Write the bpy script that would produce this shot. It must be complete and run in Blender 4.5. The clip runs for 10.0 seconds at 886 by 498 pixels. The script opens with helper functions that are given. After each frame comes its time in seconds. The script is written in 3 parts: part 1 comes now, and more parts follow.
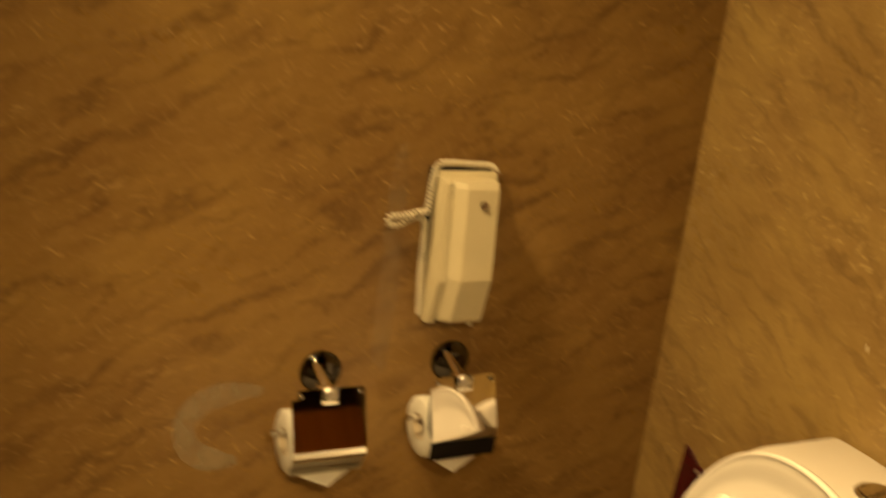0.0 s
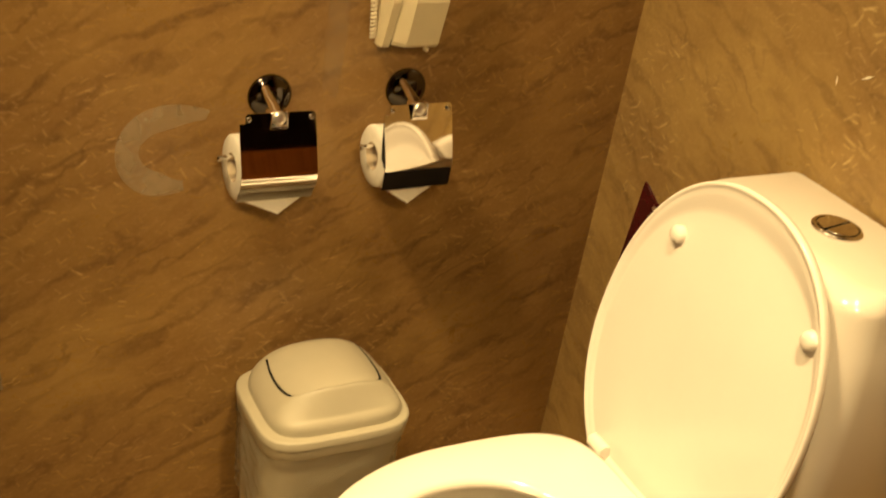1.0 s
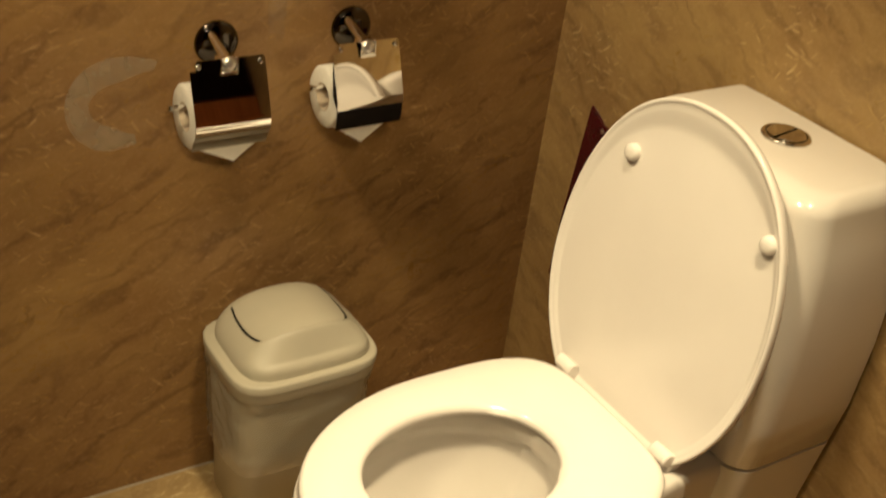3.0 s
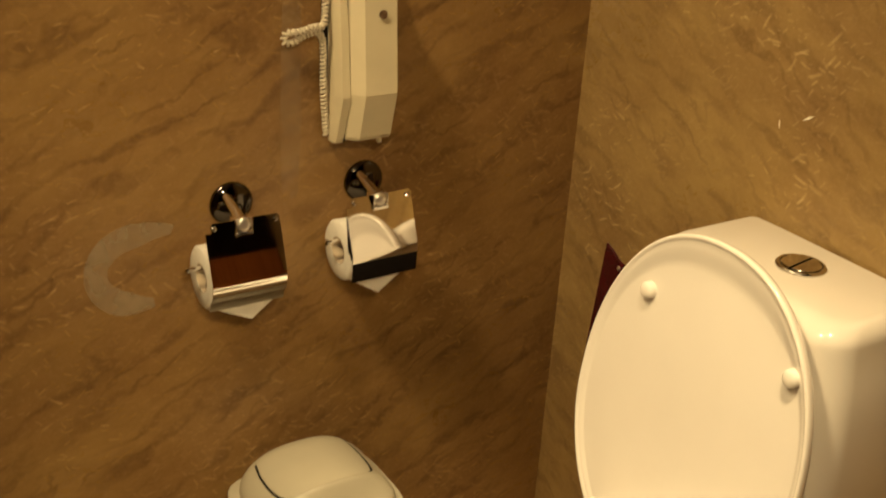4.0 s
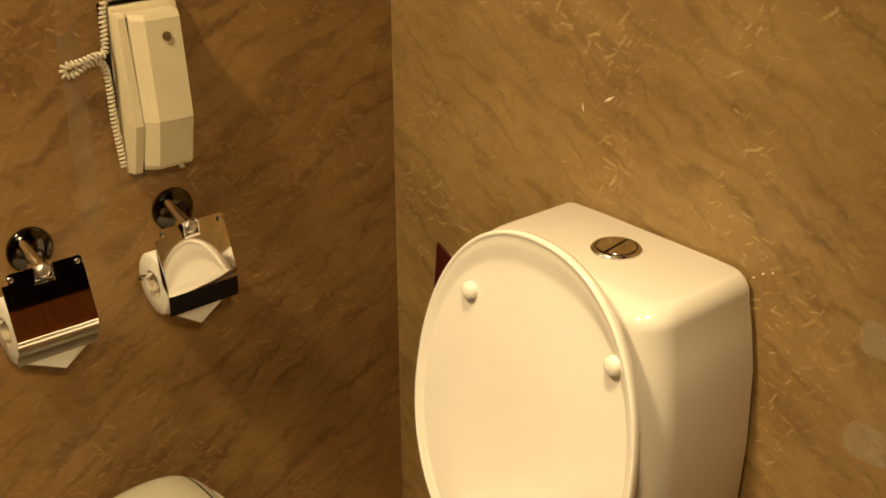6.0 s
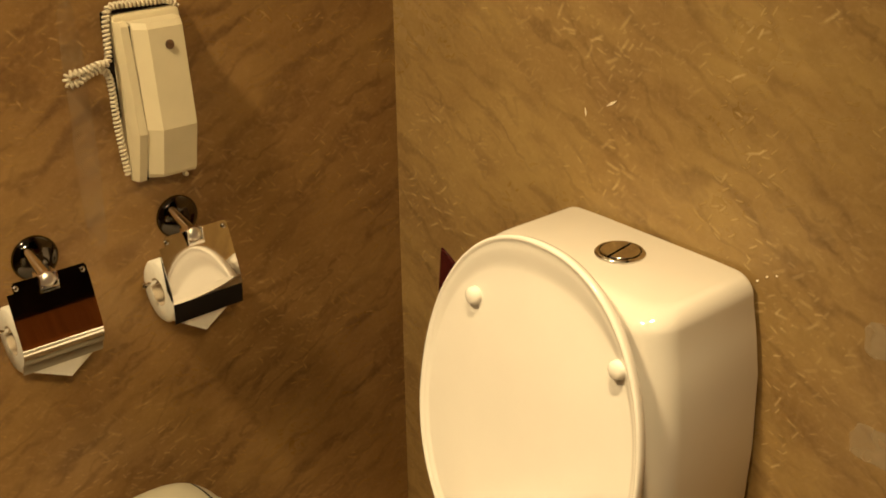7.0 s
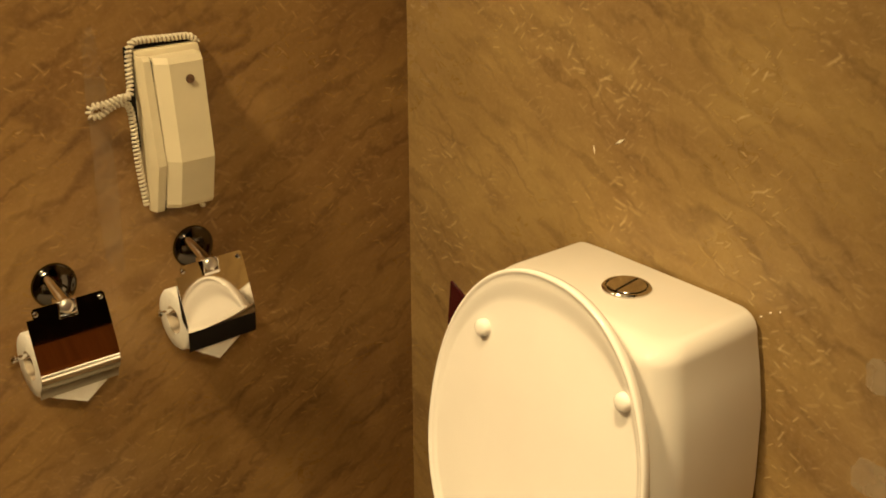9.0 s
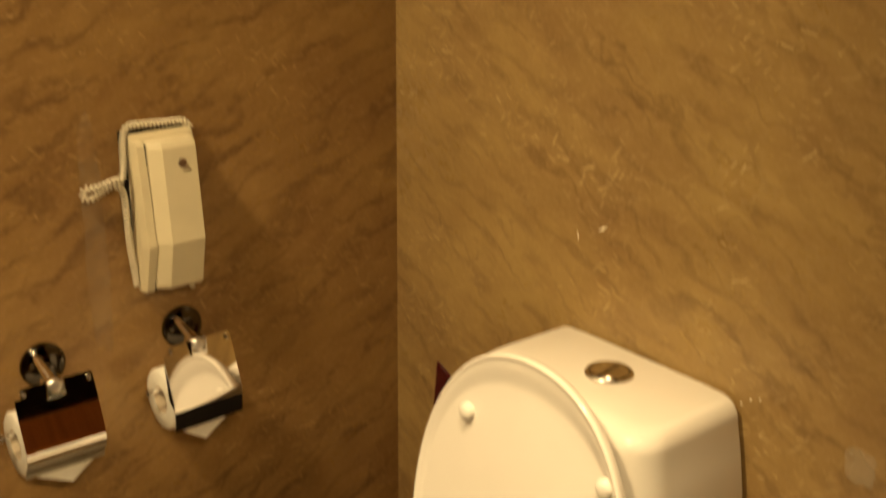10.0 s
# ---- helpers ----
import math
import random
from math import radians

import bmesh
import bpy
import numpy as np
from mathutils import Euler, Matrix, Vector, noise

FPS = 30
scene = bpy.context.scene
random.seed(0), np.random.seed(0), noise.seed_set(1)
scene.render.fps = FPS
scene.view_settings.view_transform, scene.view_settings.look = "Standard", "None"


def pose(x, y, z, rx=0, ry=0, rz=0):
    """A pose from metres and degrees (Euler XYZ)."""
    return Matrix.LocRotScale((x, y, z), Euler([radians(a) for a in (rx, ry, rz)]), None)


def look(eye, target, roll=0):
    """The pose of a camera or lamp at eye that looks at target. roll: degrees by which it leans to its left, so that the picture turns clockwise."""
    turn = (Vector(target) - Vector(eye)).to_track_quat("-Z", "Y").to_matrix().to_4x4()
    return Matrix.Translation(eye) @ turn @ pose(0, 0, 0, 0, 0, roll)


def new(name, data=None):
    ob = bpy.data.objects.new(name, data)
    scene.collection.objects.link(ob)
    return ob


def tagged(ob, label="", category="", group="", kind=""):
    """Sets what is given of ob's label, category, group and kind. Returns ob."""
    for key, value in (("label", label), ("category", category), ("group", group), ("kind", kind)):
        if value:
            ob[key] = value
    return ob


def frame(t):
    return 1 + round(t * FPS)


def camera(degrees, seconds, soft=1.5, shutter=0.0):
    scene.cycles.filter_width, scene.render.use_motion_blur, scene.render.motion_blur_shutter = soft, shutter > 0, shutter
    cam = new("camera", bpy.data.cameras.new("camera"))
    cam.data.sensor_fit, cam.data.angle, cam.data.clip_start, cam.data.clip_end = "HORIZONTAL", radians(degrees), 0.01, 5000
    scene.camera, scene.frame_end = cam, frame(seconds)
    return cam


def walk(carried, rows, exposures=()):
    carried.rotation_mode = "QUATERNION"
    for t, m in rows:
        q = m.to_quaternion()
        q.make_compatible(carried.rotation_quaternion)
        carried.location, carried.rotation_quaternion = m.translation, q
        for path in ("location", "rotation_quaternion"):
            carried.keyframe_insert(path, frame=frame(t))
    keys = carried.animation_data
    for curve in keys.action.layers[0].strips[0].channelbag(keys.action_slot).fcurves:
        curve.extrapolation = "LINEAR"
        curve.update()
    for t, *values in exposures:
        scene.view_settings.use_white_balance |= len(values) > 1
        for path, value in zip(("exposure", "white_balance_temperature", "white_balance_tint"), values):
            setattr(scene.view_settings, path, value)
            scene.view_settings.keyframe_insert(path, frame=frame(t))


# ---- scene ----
cam = camera(42.0, 10.0, soft=1.8, shutter=0.5)
PATH = [
    (0, (-1.187, -1.423, 1.454), (-0.295, 0.264, 0.853), 7.4),
    (0.1, (-1.1846, -1.4098, 1.4446), (-0.2454, 0.2402, 0.8108), 8.18),
    (0.2, (-1.1672, -1.4136, 1.4312), (-0.2158, 0.2094, 0.7516), 8.66),
    (0.3, (-1.1498, -1.4224, 1.4158), (-0.1952, 0.1816, 0.6964), 8.54),
    (0.4, (-1.1374, -1.4312, 1.4024), (-0.1876, 0.1518, 0.6342), 8.52),
    (0.5, (-1.132, -1.432, 1.4), (-0.198, 0.126, 0.563), 8.4),
    (1, (-1.149, -1.401, 1.39), (-0.232, 0.09, 0.423), 9.9),
    (1.5, (-1.162, -1.383, 1.373), (-0.237, 0.033, 0.305), 9.6),
    (2, (-1.174, -1.38, 1.367), (-0.226, -0.016, 0.254), 9.7),
    (2.2, (-1.173, -1.377, 1.362), (-0.239, -0.024, 0.224), 9.4),
    (3.3, (-1.198, -1.409, 1.386), (-0.177, 0.011, 0.418), 7.1),
    (3.5, (-1.195, -1.405, 1.389), (-0.204, 0.059, 0.453), 5.9),
    (4, (-1.177, -1.403, 1.396), (-0.173, 0.113, 0.564), 3.8),
    (4.5, (-1.156, -1.409, 1.396), (-0.096, 0.094, 0.609), 3.0),
    (5, (-1.115, -1.405, 1.396), (0.008, 0.02, 0.555), 1.4),
    (5.5, (-1.072, -1.412, 1.401), (0.081, -0.011, 0.56), 0.2),
    (7, (-1.071, -1.419, 1.404), (0.083, -0.012, 0.575), -0.8),
    (7.5, (-1.069, -1.42, 1.407), (0.082, -0.005, 0.587), -0.5),
    (8, (-1.076, -1.427, 1.413), (0.095, -0.008, 0.627), 0.0),
    (8.5, (-1.082, -1.433, 1.414), (0.074, -0.002, 0.631), -0.6),
    (9, (-1.094, -1.44, 1.415), (0.066, -0.007, 0.641), -0.2),
    (9.5, (-1.098, -1.454, 1.416), (0.063, -0.01, 0.663), -0.2),
    (9.7, (-1.11, -1.4582, 1.4202), (0.0844, -0.0302, 0.6882), 0.48),
    (9.8, (-1.112, -1.4618, 1.4198), (0.0946, -0.0308, 0.7118), 0.42),
    (9.9, (-1.107, -1.4594, 1.4264), (0.0978, -0.0184, 0.7394), 0.46),
    (10, (-1.097, -1.457, 1.441), (0.101, 0.002, 0.78), 0.5),
]
EXPOSURES = [(0, -0.12, 7100, 10), (0.5, 0.34, 7150, 10), (1.0, 0.28, 6300, 10), (1.5, 0.28, 5500, 10), (2.2, 0.27, 5050, 10), (3.3, -0.20, 5050, 10), (4.0, -0.10, 5750, 10), (5.5, 0.02, 5650, 10), (9.0, 0.07, 5750, 10), (10, 0.02, 5850, 10)]
walk(cam, [(t, look(eye, target, roll)) for t, eye, target, roll in PATH], EXPOSURES)

# ---- light ----
world = bpy.data.worlds.new("dim_room_world")
world.use_nodes = True
world.node_tree.nodes["Background"].inputs[0].default_value = (1.0, 0.75, 0.42, 1)
world.node_tree.nodes["Background"].inputs[1].default_value = 0.0
scene.world = world
WARM = (1.0, 0.68, 0.29)
# recessed ceiling spots: place, watts, disc size, spread in degrees, aim
CEILING = 2.70
SPOTS = [
    ((-0.72, -0.98), 6.7, 0.16, 43, (-0.60, -0.76, 0.0)),
    ((-1.60, -0.50), 10.0, 0.30, 58, (-0.02, -0.37, 0.86)),
    ((-1.90, -2.40), 4.8, 0.10, 150, (-1.60, -1.60, 0.0)),
    ((-1.45, -2.80), 1.75, 0.20, 28, (-0.80, 0.0, 0.84)),
]
for (sx, sy), watts, wide, spread, aim in SPOTS:
    lamp = bpy.data.lights.new("ceiling_spot_lamp", "AREA")
    lamp.shape, lamp.size, lamp.energy, lamp.color, lamp.spread = "DISK", wide, watts, WARM, radians(spread)
    new("ceiling_spot_lamp", lamp).matrix_world = look((sx, sy, CEILING - 0.03), aim)


# ---- materials ----
def material(name, color=(0.5, 0.5, 0.5), rough=0.5, metal=0.0):
    m = bpy.data.materials.new(name)
    m.use_nodes = True
    b = m.node_tree.nodes["Principled BSDF"]
    b.inputs["Base Color"].default_value = (*color, 1)
    b.inputs["Roughness"].default_value = rough
    b.inputs["Metallic"].default_value = metal
    return m, m.node_tree, b


def link(tree, a, b):
    tree.links.new(a, b)


def node(tree, kind, **values):
    n = tree.nodes.new(kind)
    for k, v in values.items():
        n.inputs[k.replace("_", " ")].default_value = v
    return n


def mathnode(tree, op, a, b=None, clamp=False):
    n = tree.nodes.new("ShaderNodeMath")
    n.operation, n.use_clamp = op, clamp
    for i, v in enumerate((a, b)):
        if v is None:
            continue
        if isinstance(v, (int, float)):
            n.inputs[i].default_value = v
        else:
            tree.links.new(v, n.inputs[i])
    return n.outputs[0]


def mixcolor(tree, fac, a, b, mode="MIX"):
    n = tree.nodes.new("ShaderNodeMix")
    n.data_type, n.blend_type = "RGBA", mode
    for sock, v in ((n.inputs[0], fac), (n.inputs[6], a), (n.inputs[7], b)):
        if isinstance(v, (int, float)):
            sock.default_value = v
        elif isinstance(v, tuple):
            sock.default_value = (*v, 1)
        else:
            tree.links.new(v, sock)
    return n.outputs[2]


def ramp(tree, src, stops):
    n = tree.nodes.new("ShaderNodeValToRGB")
    e = n.color_ramp.elements
    while len(e) < len(stops):
        e.new(0.5)
    for el, (p, c) in zip(e, stops):
        el.position = p
        el.color = (*c, 1) if isinstance(c, tuple) else (c, c, c, 1)
    tree.links.new(src, n.inputs[0])
    return n.outputs[0]


def flecks(tree, uv, scale, length, width, chance):
    """Short pale curved strokes of random direction, one in some cells."""
    v = node(tree, "ShaderNodeTexVoronoi", Scale=scale)
    v.voronoi_dimensions = "2D"
    link(tree, uv, v.inputs["Vector"])
    sub = tree.nodes.new("ShaderNodeVectorMath")
    sub.operation = "SUBTRACT"
    link(tree, uv, sub.inputs[0])
    link(tree, v.outputs["Position"], sub.inputs[1])
    col = tree.nodes.new("ShaderNodeSeparateColor")
    link(tree, v.outputs["Color"], col.inputs[0])
    rot = tree.nodes.new("ShaderNodeVectorRotate")
    rot.rotation_type = "Z_AXIS"
    link(tree, sub.outputs[0], rot.inputs["Vector"])
    link(tree, mathnode(tree, "ADD", mathnode(tree, "MULTIPLY", col.outputs[0], 1.9), -0.75), rot.inputs["Angle"])
    xyz = tree.nodes.new("ShaderNodeSeparateXYZ")
    link(tree, rot.outputs[0], xyz.inputs[0])
    x, y = xyz.outputs[0], xyz.outputs[1]
    curve = mathnode(tree, "SUBTRACT", mathnode(tree, "MULTIPLY", col.outputs[1], 0.9 / length / chance), 0.45 / length)
    bend = mathnode(tree, "MULTIPLY", mathnode(tree, "MULTIPLY", x, x), mathnode(tree, "MULTIPLY", curve, 0.32))
    y2 = mathnode(tree, "ABSOLUTE", mathnode(tree, "SUBTRACT", y, bend))
    along = mathnode(tree, "SUBTRACT", 1.0, mathnode(tree, "DIVIDE", mathnode(tree, "ABSOLUTE", x), mathnode(tree, "MULTIPLY", mathnode(tree, "ADD", col.outputs[2], 0.25), length * 0.85)), True)
    across = mathnode(tree, "SUBTRACT", 1.0, mathnode(tree, "DIVIDE", y2, width), True)
    body = mathnode(tree, "MULTIPLY", mathnode(tree, "MULTIPLY", along, 2.0, True), across)
    keep = mathnode(tree, "LESS_THAN", col.outputs[1], chance)
    return mathnode(tree, "MULTIPLY", mathnode(tree, "MULTIPLY", body, keep), col.outputs[2])


def scaled(color, tone):
    return tuple(c * k for c, k in zip(color, tone))


def make_stone(name, tone, fleck=0.8, veining=1.0, patchy=0.12):
    """Polished brown limestone: clouds, wispy dark veins along the bed, pale shell flecks in clusters."""
    m, t, b = material(name, rough=0.32)
    uvn = t.nodes.new("ShaderNodeUVMap")
    uvn.uv_map = "metres"
    uv = uvn.outputs[0]

    def along(angle, stretch, shift=0.0):
        """Coordinates that run along the bed at an angle, and closer across it."""
        a = node(t, "ShaderNodeMapping", Rotation=(0, 0, radians(-angle)), Location=(shift, shift * 0.7, 0))
        link(t, uv, a.inputs[0])
        c = node(t, "ShaderNodeMapping", Scale=(1.0, stretch, 1.0))
        link(t, a.outputs[0], c.inputs[0])
        return c

    mp = along(24, 1.9)
    big = node(t, "ShaderNodeTexNoise", Scale=2.6, Detail=5.0, Roughness=0.58, Distortion=0.5)
    link(t, mp.outputs[0], big.inputs["Vector"])
    cloud = node(t, "ShaderNodeTexNoise", Scale=4.5, Detail=4.0, Roughness=0.55)
    link(t, uv, cloud.inputs["Vector"])
    grain = node(t, "ShaderNodeTexNoise", Scale=130.0, Detail=4.0, Roughness=0.7)
    link(t, uv, grain.inputs["Vector"])
    base = ramp(t, big.outputs[0], [(0.28, scaled((0.205, 0.124, 0.046), tone)), (0.5, scaled((0.285, 0.185, 0.068), tone)), (0.72, scaled((0.365, 0.250, 0.092), tone))])
    base = mixcolor(t, ramp(t, cloud.outputs[0], [(0.38, 0.0), (0.70, 0.60)]), base, scaled((0.225, 0.134, 0.056), tone))
    mottle = node(t, "ShaderNodeTexNoise", Scale=17.0, Detail=4.0, Roughness=0.6, Distortion=0.4)
    link(t, mp.outputs[0], mottle.inputs["Vector"])
    base = mixcolor(t, ramp(t, mottle.outputs[0], [(0.50, 0.0), (0.74, 0.30)]), base, scaled((0.42, 0.285, 0.115), tone))
    base = mixcolor(t, ramp(t, mottle.outputs[0], [(0.28, 0.20), (0.47, 0.0)]), base, scaled((0.15, 0.080, 0.032), tone))

    # dark wisps: bent bands along the bed, thin and soft, broken here and there, at two sizes
    def wisps(angle, stretch, size, bend, sharp, shift, low, high):
        w = along(angle, stretch, shift)
        v = t.nodes.new("ShaderNodeTexWave")
        v.wave_type, v.bands_direction = "BANDS", "Y"
        for k, val in (("Scale", size), ("Distortion", bend), ("Detail", 3.0), ("Detail Scale", 2.2), ("Detail Roughness", 0.55)):
            v.inputs[k].default_value = val
        link(t, w.outputs[0], v.inputs["Vector"])
        line = ramp(t, v.outputs["Fac"], [(0.0, 1.0), (sharp * 0.35, 0.6), (sharp, 0.0)])
        here = node(t, "ShaderNodeTexNoise", Scale=8.0, Detail=2.0)
        link(t, w.outputs[0], here.inputs["Vector"])
        return mathnode(t, "MULTIPLY", line, ramp(t, here.outputs[0], [(low, 0.0), (high, 1.0)]))

    broad = wisps(25, 1.7, 3.3, 9.0, 0.40, 1.3, 0.36, 0.62)
    thin = wisps(30, 1.4, 5.2, 11.0, 0.22, 4.7, 0.44, 0.66)
    base = mixcolor(t, mathnode(t, "MULTIPLY", broad, 0.42 * veining), base, scaled((0.105, 0.058, 0.024), tone))
    base = mixcolor(t, mathnode(t, "MULTIPLY", thin, 0.36 * veining), base, scaled((0.090, 0.048, 0.020), tone))
    base = mixcolor(t, mathnode(t, "MULTIPLY", mathnode(t, "SUBTRACT", grain.outputs[0], 0.45, True), 0.8), base, scaled((0.40, 0.27, 0.14), tone))
    patch = node(t, "ShaderNodeTexNoise", Scale=5.0, Detail=2.0)
    link(t, uv, patch.inputs["Vector"])
    where = ramp(t, patch.outputs[0], [(0.44, patchy), (0.58, 1.0)])
    f1 = flecks(t, uv, 64.0, 0.0085, 0.0022, 0.72)
    f2 = flecks(t, uv, 36.0, 0.0150, 0.0031, 0.62)
    f3 = flecks(t, uv, 110.0, 0.0035, 0.0016, 0.22)
    fl = mathnode(t, "MULTIPLY", mathnode(t, "ADD", mathnode(t, "ADD", f1, f2), mathnode(t, "MULTIPLY", f3, 0.8)), where, True)
    base = mixcolor(t, mathnode(t, "MULTIPLY", fl, fleck, True), base, scaled((0.60, 0.45, 0.235), tone))
    link(t, base, b.inputs["Base Color"])
    rg = mathnode(t, "SUBTRACT", mathnode(t, "ADD", mathnode(t, "MULTIPLY", cloud.outputs[0], 0.22), 0.20), mathnode(t, "MULTIPLY", fl, 0.16))
    link(t, rg, b.inputs["Roughness"])
    bp = node(t, "ShaderNodeBump", Strength=0.08, Distance=0.002)
    link(t, mathnode(t, "ADD", mathnode(t, "ADD", grain.outputs[0], fl), mathnode(t, "MULTIPLY", big.outputs[0], 0.8)), bp.inputs["Height"])
    link(t, bp.outputs[0], b.inputs["Normal"])
    b.inputs["Specular IOR Level"].default_value = 0.35
    return m


def make_plain(name, color, rough, scale=30.0, amount=0.08, bump=0.05, dist=0.001, metal=0.0):
    """A plain surface with slight blotches and a fine relief."""
    m, t, b = material(name, color, rough, metal)
    tc = t.nodes.new("ShaderNodeTexCoord")
    n1 = node(t, "ShaderNodeTexNoise", Scale=scale, Detail=4.0)
    n2 = node(t, "ShaderNodeTexNoise", Scale=scale * 9, Detail=3.0)
    link(t, tc.outputs["Object"], n1.inputs["Vector"])
    link(t, tc.outputs["Object"], n2.inputs["Vector"])
    dark = tuple(c * (1 - amount) for c in color)
    light = tuple(min(1, c * (1 + amount * 0.6)) for c in color)
    link(t, ramp(t, n1.outputs[0], [(0.3, dark), (0.7, light)]), b.inputs["Base Color"])
    link(t, mathnode(t, "ADD", mathnode(t, "MULTIPLY", n1.outputs[0], 0.12), rough - 0.06), b.inputs["Roughness"])
    bp = node(t, "ShaderNodeBump", Strength=bump, Distance=dist)
    link(t, n2.outputs[0], bp.inputs["Height"])
    link(t, bp.outputs[0], b.inputs["Normal"])
    return m


def make_glaze(name, color, rough):
    """Fired glaze: even colour, mirror-clear, with a very slight waviness."""
    m, t, b = material(name, color, rough)
    tc = t.nodes.new("ShaderNodeTexCoord")
    n = node(t, "ShaderNodeTexNoise", Scale=14.0, Detail=2.0)
    link(t, tc.outputs["Object"], n.inputs["Vector"])
    link(t, ramp(t, n.outputs[0], [(0.3, scaled(color, (0.97, 0.97, 0.96))), (0.7, color)]), b.inputs["Base Color"])
    bp = node(t, "ShaderNodeBump", Strength=0.03, Distance=0.002)
    link(t, n.outputs[0], bp.inputs["Height"])
    link(t, bp.outputs[0], b.inputs["Normal"])
    b.inputs["Coat Weight"].default_value = 0.6
    b.inputs["Coat Roughness"].default_value = 0.02
    return m


def make_wood(name, dark, light, rough):
    m, t, b = material(name, light, rough)
    tc = t.nodes.new("ShaderNodeTexCoord")
    mp = node(t, "ShaderNodeMapping", Scale=(14, 14, 0.9))
    link(t, tc.outputs["Object"], mp.inputs[0])
    n = node(t, "ShaderNodeTexNoise", Scale=3.0, Detail=6.0, Distortion=1.5)
    link(t, mp.outputs[0], n.inputs["Vector"])
    link(t, ramp(t, n.outputs[0], [(0.3, dark), (0.7, light)]), b.inputs["Base Color"])
    b.inputs["Specular IOR Level"].default_value = 0.1
    return m


def make_film():
    """Thin clear plastic of a bin bag."""
    m, t, b = material("clear_bag_film")
    out = t.nodes["Material Output"]
    tr = t.nodes.new("ShaderNodeBsdfTransparent")
    tr.inputs[0].default_value = (0.95, 0.94, 0.92, 1)
    gl = node(t, "ShaderNodeBsdfGlossy", Roughness=0.07)
    df = t.nodes.new("ShaderNodeBsdfDiffuse")
    df.inputs[0].default_value = (0.78, 0.69, 0.52, 1)
    fr = node(t, "ShaderNodeFresnel", IOR=1.5)
    mx = t.nodes.new("ShaderNodeMixShader")
    mx.inputs[0].default_value = 0.20
    link(t, tr.outputs[0], mx.inputs[1])
    link(t, df.outputs[0], mx.inputs[2])
    mx2 = t.nodes.new("ShaderNodeMixShader")
    link(t, fr.outputs[0], mx2.inputs[0])
    link(t, mx.outputs[0], mx2.inputs[1])
    link(t, gl.outputs[0], mx2.inputs[2])
    link(t, mx2.outputs[0], out.inputs[0])
    return m


def make_residue(name, low, high):
    """Pale dried glue smeared on the stone, patchy."""
    m, t, b = material(name, (0.50, 0.40, 0.26), 0.6)
    out = t.nodes["Material Output"]
    tc = t.nodes.new("ShaderNodeTexCoord")
    n = node(t, "ShaderNodeTexNoise", Scale=24.0, Detail=2.0)
    link(t, tc.outputs["Object"], n.inputs["Vector"])
    tr = t.nodes.new("ShaderNodeBsdfTransparent")
    mx = t.nodes.new("ShaderNodeMixShader")
    link(t, ramp(t, n.outputs[0], [(0.35, low), (0.65, high)]), mx.inputs[0])
    link(t, tr.outputs[0], mx.inputs[1])
    link(t, b.outputs[0], mx.inputs[2])
    link(t, mx.outputs[0], out.inputs[0])
    return m


def make_glow(name, color, strength):
    m, t, b = material(name)
    b.inputs["Emission Color"].default_value = (*color, 1)
    b.inputs["Emission Strength"].default_value = strength
    return m


STONE = make_stone("brown_fossil_stone", (1.02, 0.93, 0.80), 0.60, 1.2, 0.36)
STONE_EAST = make_stone("golden_brown_fossil_stone", (1.02, 1.03, 0.98), 0.62, 1.0, 0.18)
STONE_FLOOR = make_stone("pale_fossil_stone", (1.22, 1.34, 1.45), 0.75, 0.5, 0.5)
GROUT = make_plain("brown_grout", (0.26, 0.18, 0.10), 0.8, 60, 0.2)
CERAMIC = make_glaze("white_glazed_ceramic", (0.69, 0.655, 0.605), 0.03)
SEAT_PLASTIC = make_plain("white_seat_plastic", (0.77, 0.735, 0.69), 0.14, 8, 0.03, 0.006)
BIN_PLASTIC = make_plain("beige_grey_bin_plastic", (0.46, 0.43, 0.335), 0.40, 12, 0.06, 0.12, 0.0004)
PHONE_PLASTIC = make_plain("cream_phone_plastic", (0.66, 0.59, 0.41), 0.40, 20, 0.05, 0.06, 0.0004)
CORD_PLASTIC = make_plain("cream_cord_plastic", (0.66, 0.60, 0.47), 0.45, 40, 0.05)
# BLACK colours parts that stand in for shade and a dark reflection
BLACK = make_plain("black_shade", (0.008, 0.006, 0.005), 0.5, 40, 0.2)
CHROME = make_plain("polished_chrome", (0.90, 0.88, 0.85), 0.035, 9, 0.03, 0.0, 0.001, 1.0)
BUTTON_METAL = make_plain("worn_chrome_button", (0.66, 0.63, 0.58), 0.12, 60, 0.15, 0.03, 0.001, 1.0)
SATIN = make_plain("satin_chrome", (0.92, 0.90, 0.86), 0.30, 30, 0.05, 0.02, 0.001, 1.0)
DARK_CHROME = make_plain("smoky_dark_chrome", (0.095, 0.085, 0.075), 0.08, 9, 0.05, 0.0, 0.001, 1.0)
LIP_METAL = make_plain("lip_reflection_grey", (0.34, 0.32, 0.29), 0.30, 20, 0.06, 0.01, 0.001, 1.0)
PAPER = make_plain("white_toilet_paper", (0.80, 0.78, 0.72), 0.9, 90, 0.05, 0.3, 0.001)
CARD = make_plain("pale_card_core", (0.60, 0.51, 0.38), 0.85, 60, 0.1)
MAROON = make_plain("dark_maroon_gloss", (0.055, 0.006, 0.008), 0.18, 20, 0.2, 0.02)
PLASTER = make_plain("warm_white_ceiling_paint", (0.72, 0.69, 0.63), 0.85, 6, 0.05, 0.1)
DOOR_ORANGE = make_wood("orange_brown_veneer", (0.25, 0.080, 0.013), (0.34, 0.115, 0.020), 0.45)
